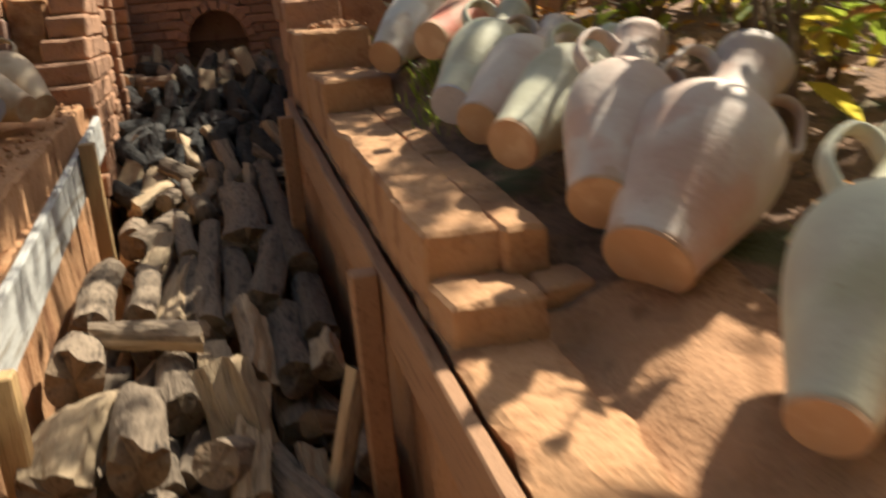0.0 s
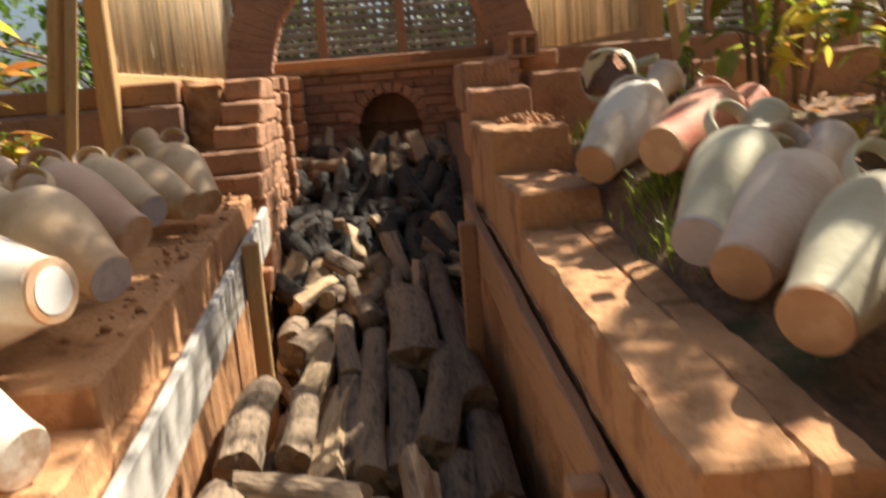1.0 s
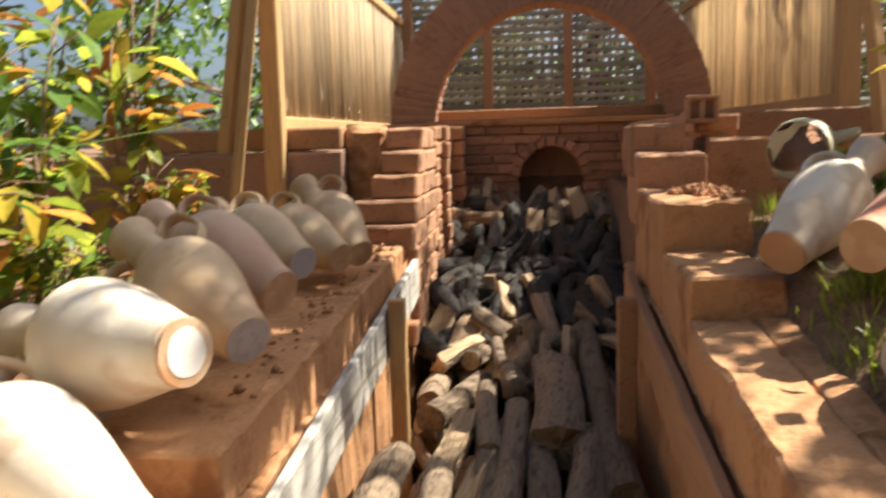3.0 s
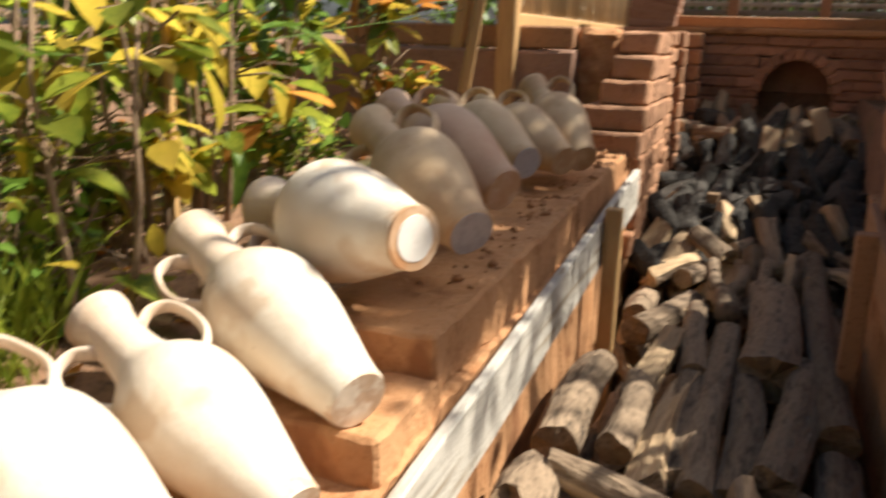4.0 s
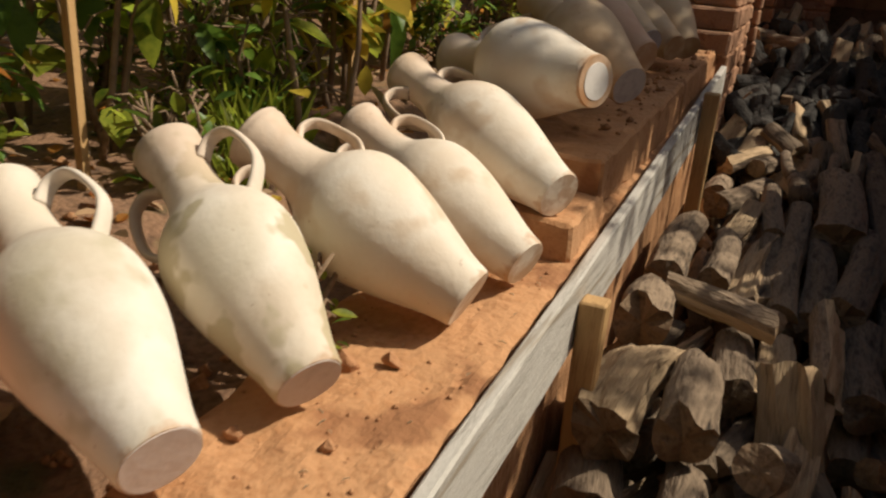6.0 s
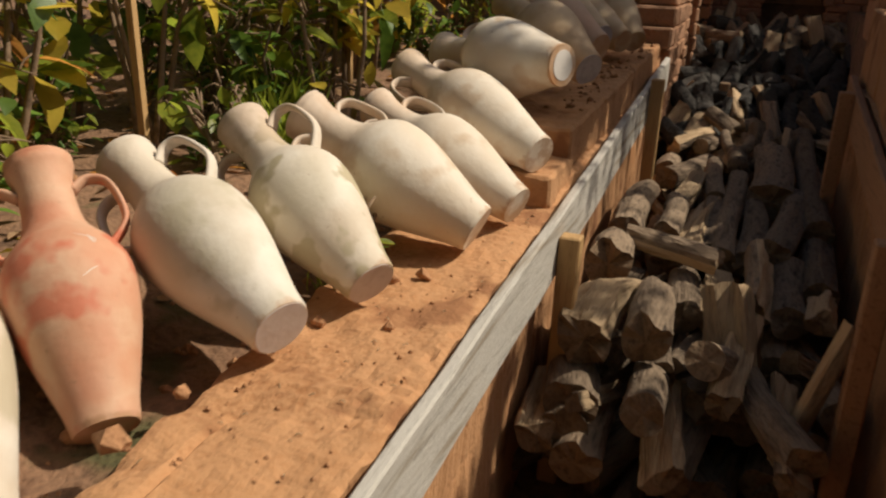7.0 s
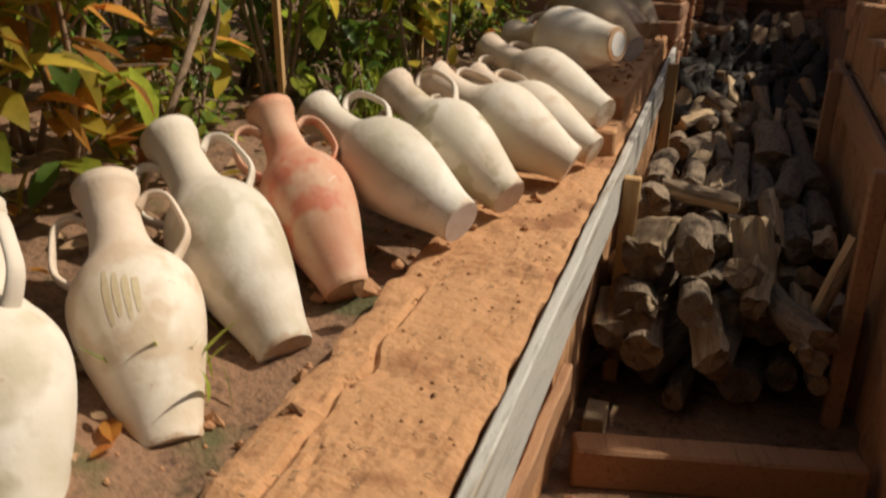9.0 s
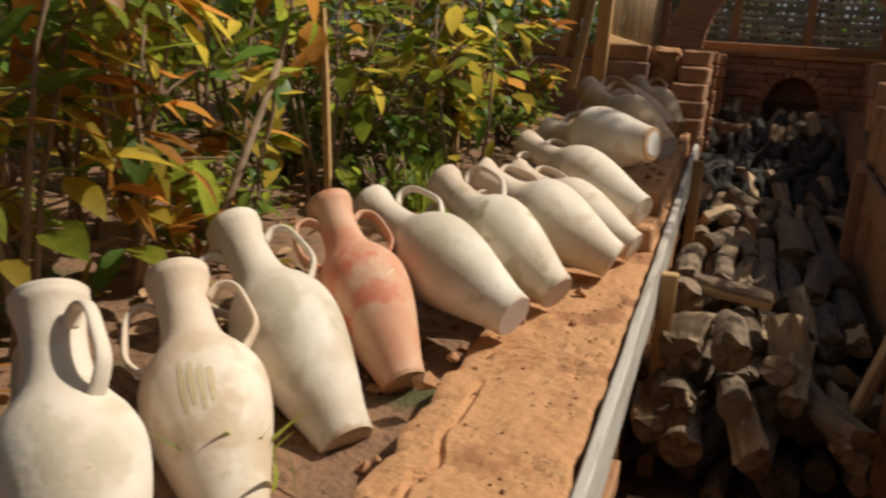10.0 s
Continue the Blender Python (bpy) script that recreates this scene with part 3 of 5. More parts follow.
def brick_pile(name, x0, x1, y0, y1, z0, z1, rows, cols, mat, label, seed, axis=0):
    """A wall of single bricks with recessed joints over a mortar core."""
    root = block(name, x0 + 0.012, x1 - 0.012, y0 + 0.012, y1 - 0.012, z0, z1 - 0.012, CLAY, 0.0, 0.0, seed)
    tagged(root, label, "wall", kind="structure")
    h = (z1 - z0) / rows
    rnd = random.Random(seed)
    for r in range(rows):
        lo, hi = (x0, x1) if axis == 0 else (y0, y1)
        w = (hi - lo) / cols
        off = 0.5 * w if r % 2 else 0
        edges = [lo] + [lo + off + w * i for i in range(0 if off else 1, cols + 1) if lo < lo + off + w * i < hi - 0.3 * w] + [hi]
        for a, b in zip(edges[:-1], edges[1:]):
            j = rnd.uniform(-0.006, 0.006)
            if axis == 0:
                block("brick", a + 0.006, b - 0.006, y0 + j, y1 + j, z0 + r * h + 0.006, z0 + (r + 1) * h - 0.006, mat, 0.008, 0.004, seed + r, (1, 1, 1), root)
            else:
                block("brick", x0 + j, x1 + j, a + 0.006, b - 0.006, z0 + r * h + 0.006, z0 + (r + 1) * h - 0.006, mat, 0.008, 0.004, seed + r, (1, 1, 1), root)
    return root


# left pier: courses that step down towards the jars
for i, x in enumerate((0.0, -0.01, -0.035, -0.095, -0.17)):
    z1 = 0.785 - 0.093 * i
    front = YP - 0.075 * i - (0.03 if i else 0)
    for a, b in ((front, front + 0.22), (front + 0.22, YP + 0.48)):
        if b - a > 0.05:
            block("brick", x, 0.148 + 0.004 * (i % 2), a + 0.003, b - 0.004, z1 - 0.091, z1, BRICK, 0.009, 0.008, i, (4, 4, 3), left_wall)
for i in range(4):
    z1 = 0.315 - 0.095 * i
    for k in range(4):
        a = 3.78 + 0.19 * k - (0.09 if i % 2 else 0)
        block("brick", 0.05, 0.146, a + 0.004, a + 0.184, z1 - 0.092, z1, BRICK, 0.009, 0.007, i + k, (3, 4, 3), left_wall)
lump = block("clay_pillar", -0.19, -0.03, YP + 0.1, YP + 0.34, 0.25, 0.795, CLAY, 0.02, 0.022, 7, (5, 5, 12))
tagged(lump, "crumbling orange clay pillar beside the brick steps", "pillar", kind="structure")
brick_pile("wall_firebox_left", 0.0, 0.15, YP + 0.5, YB, -0.1, 0.80, 12, 4, BRICK, "brick side wall of the firebox with clay mortar", 21, 1)
brick_pile("wall_firebox_right", 1.14, 1.28, 3.4, YB, -0.1, 0.80, 12, 7, BRICK, "brick side wall of the firebox with clay mortar", 22, 1)
for x0, x1, y in ((0.10, 0.185, 4.72), (0.12, 0.225, 5.15)):
    for i in range(11):
        block("brick", x0, x1 + 0.004 * math.sin(i * 2.3), y, y + 0.12, 0.80 - 0.082 * (i + 1) + 0.005, 0.80 - 0.082 * i, BRICK, 0.008, 0.005, i + 31, (1, 1, 1), left_wall)

# firebox back wall with its arched hole
def holed_wall():
    """Thin brick courses round a flue hole with a ring of headers."""
    # plate behind the flue hole; darker ARCH brick puts the hole's shade into colour
    root = block("wall_firebox_back", 0.0, 1.3, YB + 0.21, YB + 0.27, -0.2, 0.80, ARCH, 0, 0)
    tagged(root, "dark red brick back wall of the firebox with an arched flue hole", "wall", kind="structure")
    block("mortar", 0.0, 0.5, YB + 0.014, YB + 0.2, -0.2, 0.80, BRICK_DARK, 0, 0, parent=root)
    block("mortar", 0.91, 1.3, YB + 0.014, YB + 0.2, -0.2, 0.80, BRICK_DARK, 0, 0, parent=root)
    block("mortar", 0.5, 0.91, YB + 0.014, YB + 0.2, 0.72, 0.80, BRICK_DARK, 0, 0, parent=root)
    rnd = random.Random(4)
    rows, cx, zc0, rad = 18, 0.705, 0.50, 0.185
    h = 1.0 / rows
    for r in range(rows):
        z0, z1 = -0.2 + r * h, -0.2 + (r + 1) * h
        zc = (z0 + z1) / 2
        half = 0.0
        if zc < zc0 + rad:
            half = rad if zc < zc0 else math.sqrt(max(0.0, rad ** 2 - (zc - zc0) ** 2))
        for side in ((0.0, cx - half), (cx + half, 1.3)) if half > 0.02 else ((0.0, 1.3),):
            n = max(1, round((side[1] - side[0]) / 0.22))
            o = 0.5 if r % 2 else 0.0
            cutsx = [side[0]] + [side[0] + (side[1] - side[0]) * (k + o) / n for k in range(n + 1) if 0.05 < (k + o) / n < 0.95] + [side[1]]
            for a, b in zip(cutsx[:-1], cutsx[1:]):
                block("brick", a + 0.003, b - 0.003, YB + rnd.uniform(-0.005, 0.005), YB + 0.18, z0 + 0.003, z1 - 0.003, BRICK_DARK, 0.006, 0.004, r, (1, 1, 1), root)
    n = 11
    for i in range(n):
        a = math.pi * (i + 0.5) / n
        b = block("brick", -0.025, 0.025, -0.012, 0.17, 0.0, 0.06, BRICK_DARK, 0.006, 0.003, i, (1, 1, 1), root)
        b.matrix_local = pose(cx + math.cos(a) * (rad - 0.012), YB, zc0 + math.sin(a) * (rad - 0.012), 0, 90 - math.degrees(a), 0)
    return root


holed_wall()
sill = block("firebox_sill", 0.0, 1.4, YB - 0.02, YB + 0.3, 0.80, 0.835, CLAY, 0.008, 0.004, 3, (8, 1, 1))
tagged(sill, "clay ledge over the firebox wall", "ledge", kind="structure")
tagged(block("timber_beam", -0.02, 1.45, YB + 0.16, YB + 0.26, 0.836, 0.90, PLANK_BROWN, 0.006, 0.003, 3, (8, 1, 1)), "brown timber beam under the brick arch", "beam")

def arch(cx, z0, y0, y1, r0, r1, n):
    root = thing("brick_arch", pose(cx, y0, z0), "semicircular red brick arch at the end of the trench", "arch")
    for i in range(n):
        a0, a1 = math.pi * i / n, math.pi * (i + 1) / n
        g = 0.003
        v, f = [], []
        for yy in (0, y1 - y0):
            for a, sg in ((a0, 1), (a1, -1)):
                for r in (r0, r1):
                    aa = a + sg * g / r
                    v.append((math.cos(aa) * r, yy, math.sin(aa) * r))
        f = [(0, 1, 3, 2), (4, 6, 7, 5), (0, 4, 5, 1), (2, 3, 7, 6), (1, 5, 7, 3), (0, 2, 6, 4)]
        bm = bmesh.new()
        vs = [bm.verts.new(q) for q in v]
        for q in f:
            bm.faces.new([vs[k] for k in q])
        bmesh.ops.recalc_face_normals(bm, faces=bm.faces)
        bmesh.ops.bevel(bm, geom=list(bm.edges), offset=0.006, segments=1, affect="EDGES")
        for w in bm.verts:
            w.co += noise.noise_vector(w.co * 17 + Vector((i, 0, 0))) * 0.007
        part("brick", bm_mesh("brick", bm, ARCH), root)
    mv, mf = [], []
    m = 40
    for i in range(m + 1):
        a = math.pi * i / m
        for r in (r0 + 0.004, r1 - 0.004):
            for yy in (0.004, y1 - y0 - 0.004):
                mv.append((math.cos(a) * r, yy, math.sin(a) * r))
    for i in range(m):
        b = 4 * i
        mf += [(b, b + 1, b + 5, b + 4), (b + 2, b + 6, b + 7, b + 3), (b, b + 4, b + 6, b + 2), (b + 1, b + 3, b + 7, b + 5)]
    part("mortar", mesh_of("mortar", mv, mf, ARCH), root, "clay mortar joints")


arch(0.70, 0.825, YB + 0.02, YB + 0.30, 0.66, 0.92, 52)
for x0, x1 in ((-0.28, 0.02), (1.38, 1.68)):
    tagged(block("arch_footing", x0, x1, YB - 0.02, YB + 0.34, 0.2, 0.826, BRICK_DARK, 0.01, 0.005, 3, (2, 2, 4)), "brick footing under the arch", "footing", kind="structure")


# ---- bamboo screens ----
def cane(p, q, r, n=7):
    return tube([p, q], [r, r * 0.92], n)


def fence_panel(x, y0, y1, z0, z1, label):
    root = thing("bamboo_panel", pose(x, y0, z0), label, "fence", "bamboo panels beside the arch")
    n = int((y1 - y0) / (0.03 if x < 0.7 else 0.0225))
    rnd = random.Random(int(x * 10))
    me = mesh_of("cane", *cane((0, 0, 0), (0, 0, z1 - z0), 0.0105, 6), BAMBOO, True)
    for i in range(n):
        y = (y1 - y0) * (i + 0.5) / n
        part("cane", me, root, m=pose(rnd.uniform(-0.004, 0.004), y, 0, rnd.uniform(-0.5, 0.5), 0, rnd.uniform(0, 360)) @ Matrix.Diagonal((rnd.uniform(0.8, 1.15), rnd.uniform(0.8, 1.15), rnd.uniform(0.975, 1.01), 1)))
    sgn = -1 if x < 0.7 else 1
    if sgn < 0:
        # backing coloured dark so that it carries the shade between the canes
        block("backing", sgn * 0.016 - 0.003, sgn * 0.016 + 0.003, 0.0, y1 - y0, 0.0, z1 - z0, REED, 0, 0, parent=root, label="woven reed backing, darkened for the shade in the gaps")
    for z in (0.02, z1 - z0):
        block("rail", -0.03, 0.03, -0.02, y1 - y0, z - 0.03, z + 0.03, POST, 0.006, 0.002, 3, (1, 8, 1), root, "sawn wooden rail")
    block("post", -0.04, 0.04, -0.08, 0.0, -0.4, z1 - z0 + 0.04, POST, 0.006, 0.002, 4, (1, 1, 4), root, "sawn wooden post")
    return root


fence_panel(-0.47, 4.05, 7.7, 0.80, 1.69, "panel of upright split bamboo canes in a wooden frame")
fence_panel(1.82, 4.05, 7.7, 0.82, 1.69, "panel of upright split bamboo canes in a wooden frame")


def slatted_wall(y, x0, x1, z0, z1):
    root = thing("slatted_screen", pose(x0, y, z0), "weathered grey bamboo slat screen across the back", "screen")
    rnd = random.Random(8)
    me = mesh_of("slat", *tube([(0, 0, 0), ((x1 - x0) / 2, 0, 0.006), (x1 - x0, 0, 0)], [0.021] * 3, 8, 0.3, (0, 0, 1)), SLAT, True)
    z = 0.0
    while z < z1 - z0:
        part("slat", me, root, m=pose(0, rnd.uniform(-0.01, 0.01), z, 0, rnd.uniform(-0.15, 0.15), 0) @ Matrix.Diagonal((1, 1, rnd.uniform(0.8, 1.2), 1)))
        z += rnd.uniform(0.055, 0.068)
    for i in range(9):
        x = (x1 - x0) * (i + 0.5) / 9
        block("upright", x - 0.04, x + 0.04, -0.10, -0.03, 0, z1 - z0, PLANK_BROWN, 0.005, 0.002, i, (1, 1, 5), root)
    # a finer lattice in the middle
    me = mesh_of("lattice_cane", *tube([(0, 0, 0), (0, 0, 1.9)], [0.018, 0.018], 8, 0.3, (1, 0, 0)), SLAT, True)
    for x in steps(0.3, 2.6, 0.068):
        part("lattice_cane", me, root, m=pose(x + rnd.uniform(-0.006, 0.006), 0.03, 0, 0, rnd.uniform(-0.4, 0.4), 0))
    return root


slatted_wall(7.8, -0.75, 5.2, 0.55, 3.0)


def leaning_post(p, q, size, label):
    p, q = Vector(p), Vector(q)
    ob = block("timber_post", -size / 2, size / 2, -size / 3, size / 3, 0, (q - p).length, POST, 0.005, 0.002, 5, (1, 1, 6))
    ob.matrix_world = Matrix.Translation(p) @ (q - p).to_track_quat("Z", "Y").to_matrix().to_4x4()
    return tagged(ob, label, "post")


leaning_post((-0.60, 3.84, 0.52), (-0.44, 3.92, 1.75), 0.06, "sawn timber prop leaning against the bamboo panel")
leaning_post((-0.74, 4.1, 0.5), (-0.50, 4.0, 1.8), 0.09, "broad timber prop leaning against the bamboo panel")
leaning_post((1.78, 3.5, 0.6), (1.69, 3.62, 1.7), 0.06, "sawn timber prop leaning against the bamboo panel")

# low walls behind the jars at the far end
def low_wall(name, x0, x1, y0, y1, z1, label, seed):
    ob = block(name, x0, x1, y0, y1, 0.2, z1, ARCH if x1 < 0 else BRICK, 0.01, 0.008, seed, (10, 2, 3))
    return tagged(ob, label, "wall", kind="structure")


low_wall("wall_low_left", -1.7, -0.19, 4.02, 4.2, 0.70, "low dark red earth wall behind the jars", 5)
low_wall("wall_low_right", 1.14, 2.7, 3.25, 3.42, 0.715, "low orange-red earth wall behind the jars", 6)
tagged(block("timber_beam", -1.25, -0.2, 4.05, 4.17, 0.705, 0.80, PLANK_BROWN, 0.008, 0.003, 2, (8, 1, 1)), "brown timber beam lying on the low wall", "beam")
tagged(block("timber_beam", 1.16, 2.6, 3.75, 3.87, 0.70, 0.81, PLANK_BROWN, 0.008, 0.003, 2, (8, 1, 1)), "brown timber beam below the bamboo panel", "beam")


def holed_brick(m):
    """A hollow brick with two dark holes in its end."""
    root = thing("hollow_brick", m, "broken hollow brick standing on the pier", "brick")
    w, d, h, t = 0.10, 0.20, 0.085, 0.014
    for z0, z1 in ((0, t), (h - t, h)):
        block("shell", 0, w, 0, d, z0, z1, BRICK, 0.003, 0.002, 1, (2, 2, 1), root)
    for x0 in (0, w / 2 - t / 2, w - t):
        block("web", x0, x0 + t, 0.001, d, t, h - t, BRICK, 0.001, 0.001, 2, (1, 2, 1), root)
    # plug in darker brick that stands in for the shade inside the holes
    block("core", t, w - t, 0.025, d - 0.01, t, h - t, ARCH, 0, 0, parent=root)


holed_brick(pose(1.08, 3.26, 0.765, 0, 0, -8))


# ---- firewood ----
def log_mesh(seed, length, r, split, charred=False):
    """A bent piece of firewood: ridged bark outside, pale cut ends, and on some two rough split faces."""
    rnd = random.Random(seed)
    n, rings = 20, 11
    bend = Vector((rnd.uniform(-0.3, 0.3), rnd.uniform(-0.3, 0.3), 0)) * r
    taper, squash = rnd.uniform(0.82, 1.0), rnd.uniform(0.85, 1.1)
    verts, faces, slots = [], [], []
    cut_a, cut_b = (rnd.uniform(0.0, 0.45), rnd.uniform(0.45, 0.8)) if split else (2.0, 2.0)
    lean = rnd.uniform(-0.5, 0.5)
    for k in range(rings):
        t = k / (rings - 1)
        for i in range(n):
            a = 2 * math.pi * i / n
            c, s = math.cos(a), math.sin(a)
            rr = r * (1 + (taper - 1) * t) * (1 + 0.15 * noise.noise(Vector((c * 1.4, s * 1.4, t * 1.5 + seed))) + 0.07 * noise.noise(Vector((c * 5, s * 5, t * 6 + seed))) + 0.045 * noise.noise(Vector((c * 11, s * 11, t * 3 + seed))))
            x, y = rr * c, rr * s * squash
            grain = 0.20 * noise.noise(Vector((y / r * 2, t * 2.2, seed))) + 0.08 * noise.noise(Vector((y / r * 9, t * 5, seed + 4)))
            if x > (cut_a + lean * (t - 0.5)) * r:
                x = (cut_a + lean * (t - 0.5) + grain) * r
            if y > cut_b * r:
                y = (cut_b + 0.22 * noise.noise(Vector((x / r * 5, t * 3, seed + 8)))) * r
            off = bend * math.sin(t * 3.14)
            z = length * (t - 0.5) + (0.7 * r * noise.noise(Vector((x * 18, y * 18, seed))) if k in (0, rings - 1) else 0)
            verts.append((x + off.x, y + off.y, z))
    flat = {i for i in range(n) if math.cos(2 * math.pi * (i + 0.5) / n) > cut_a - 0.05 or math.sin(2 * math.pi * (i + 0.5) / n) > cut_b + 0.05}
    for k in range(rings - 1):
        for i in range(n):
            j = (i + 1) % n
            faces.append((k * n + i, k * n + j, (k + 1) * n + j, (k + 1) * n + i))
            slots.append(1 if i in flat else 0)
    for k, rev in ((0, True), (rings - 1, False)):
        c = len(verts)
        base = [verts[k * n + i] for i in range(n)]
        verts.append(tuple(sum(q[d] for q in base) / n for d in range(3)))
        for i in range(n):
            j = (i + 1) % n
            tri = (k * n + i, k * n + j, c)
            faces.append(tuple(reversed(tri)) if rev else tri)
            slots.append(2)
    mats = [CHAR, CHAR, CHAR] if charred else [BARK, SPLIT, SPLIT if 60 <= seed < 70 else CUT]
    return mesh_of("firewood", verts, faces, None, False, slots, mats)


LOGS = [log_mesh(i, (0.40, 0.36, 0.44, 0.32)[i % 4], (0.05, 0.034, 0.066, 0.028, 0.045)[i % 5], i % 2 == 1) for i in range(16)]
STUBS = [log_mesh(60 + i, (0.24, 0.2, 0.28)[i % 3], (0.05, 0.04, 0.06, 0.032)[i % 4], i % 2 == 0) for i in range(10)]
CHARRED = [log_mesh(40 + i, 0.22, (0.05, 0.04, 0.06)[i % 3], i % 2 == 0, True) for i in range(6)]
FIREWOOD = "split firewood stacked in the trench"
BARKED, SPLITLOG, BURNT = "round firewood log with rough grey bark", "split firewood log with a pale split face", "charred black piece of firewood"


def firewood(x, y, z, me, tilt, turn, roll, label):
    """Axis along the trench, tilted and turned by some degrees."""
    m = Matrix.Translation((x, y, z)) @ Matrix.Rotation(radians(turn), 4, "Z") @ Matrix.Rotation(radians(-90 + tilt), 4, "X") @ Matrix.Rotation(radians(roll), 4, "Z")
    if label == "":
        BURIED.append((me, m))
        return None
    ob = new("firewood_log", me)
    ob.matrix_world = m
    return tagged(ob, label, "firewood", FIREWOOD)


def log_between(p, q, r, split, seed, face=0.0, flat=1.0):
    """One piece of firewood from its far end p to its near end q; face turns its split side."""
    p, q = Vector(p), Vector(q)
    ob = new("firewood_log", log_mesh(seed, (q - p).length, r, split))
    ob.matrix_world = Matrix.Translation((p + q) / 2) @ (p - q).to_track_quat("Z", "Y").to_matrix().to_4x4() @ Matrix.Rotation(radians(face), 4, "Z") @ Matrix.Diagonal((flat, 1, 1, 1))
    return tagged(ob, SPLITLOG if split else BARKED, "firewood", FIREWOOD)


# the large pieces on top of the stack
for p, q, r, split, face in [
        ((0.222, 2.66, -0.105), (0.218, 2.18, -0.13), 0.055, False, 0), ((0.34, 2.62, -0.12), (0.342, 2.20, -0.125), 0.042, False, 0),
        ((0.40, 3.0, -0.10), (0.35, 2.52, -0.115), 0.045, True, 90), ((0.45, 2.72, -0.13), (0.42, 2.10, -0.135), 0.056, True, 60),
        ((0.25, 2.02, -0.10), (0.52, 1.88, -0.105), 0.05, True, 250), ((0.215, 2.04, -0.135), (0.22, 1.84, -0.135), 0.068, False, 0),
        ((0.29, 1.70, -0.12), (0.25, 1.36, -0.155), 0.082, True, 80), ((0.38, 1.64, -0.125), (0.385, 1.40, -0.155), 0.06, False, 0),
        ((0.545, 1.68, -0.085), (0.58, 1.46, -0.34), 0.075, True, 55), ((0.64, 2.09, -0.12), (0.66, 1.70, -0.15), 0.062, True, 150),
        ((0.63, 1.72, -0.15), (0.585, 1.38, -0.27), 0.048, True, 120), ((0.80, 1.92, -0.15), (0.79, 1.74, -0.16), 0.045, True, 60),
        ((0.655, 3.45, -0.07), (0.66, 2.76, -0.11), 0.082, False, 0), ((0.54, 3.15, -0.12), (0.53, 2.60, -0.14), 0.042, False, 0),
        ((0.53, 2.62, -0.14), (0.525, 2.12, -0.165), 0.044, False, 0), ((0.61, 2.76, -0.14), (0.60, 2.12, -0.16), 0.045, False, 0),
        ((0.75, 2.85, -0.12), (0.665, 2.18, -0.14), 0.053, False, 0), ((0.81, 4.0, -0.06), (0.81, 2.43, -0.12), 0.048, False, 0),
        ((0.465, 2.75, -0.15), (0.48, 2.16, -0.165), 0.042, False, 0), ((0.434, 3.3, -0.11), (0.472, 2.74, -0.13), 0.038, False, 0),
        ((0.81, 2.4, -0.17), (0.80, 1.95, -0.18), 0.05, False, 0), ((0.73, 2.2, -0.18), (0.72, 1.76, -0.19), 0.05, False, 0),
        ((0.53, 2.08, -0.18), (0.53, 1.72, -0.20), 0.05, True, 100), ((0.43, 1.98, -0.19), (0.45, 1.70, -0.20), 0.05, False, 0),
        ((0.16, 1.50, -0.33), (0.19, 1.20, -0.34), 0.055, True, 90), ((0.30, 1.50, -0.38), (0.28, 1.20, -0.40), 0.06, False, 0),
        ((0.43, 1.50, -0.31), (0.46, 1.17, -0.35), 0.062, True, 45), ((0.72, 1.50, -0.24), (0.75, 1.18, -0.32), 0.052, True, 120)]:
    log_between(p, q, r, split, int(100 + p[0] * 100 + q[1] * 37), face)
log_between((0.81, 1.40, -0.03), (0.71, 1.40, -0.40), 0.034, True, 77, 30)
tagged(block("wood_block", 0.155, 0.215, 1.0, 1.12, -0.6, -0.53, SPLIT, 0.004, 0.002, 1), "small sawn wood offcut on the trench floor", "offcut")

# a forked branch
fork = joined([tube([(0.53, 3.18, -0.085), (0.52, 3.32, -0.075), (0.50, 3.40, -0.07)], [0.042, 0.038, 0.03], 12), tube([(0.51, 3.36, -0.07), (0.47, 3.5, -0.06), (0.45, 3.72, -0.045)], [0.03, 0.024, 0.022], 10),
               tube([(0.51, 3.36, -0.07), (0.555, 3.48, -0.06), (0.565, 3.68, -0.05)], [0.03, 0.024, 0.021], 10), tube([(0.60, 3.25, -0.09), (0.63, 3.5, -0.06), (0.64, 3.75, -0.03)], [0.027, 0.025, 0.022], 10)])
tagged(part("forked_branch", mesh_of("forked_branch", *fork, BARK, True)), "forked grey branch lying on the firewood", "branch", FIREWOOD)


def pile_top(y):
    """Upper surface of the stack: level along the trench, heaped up at its end."""
    if y < 3.5:
        return -0.11
    return -0.11 + 0.19 * smoothstep(3.5, 4.35, y) + 0.30 * smoothstep(4.3, 5.3, y)


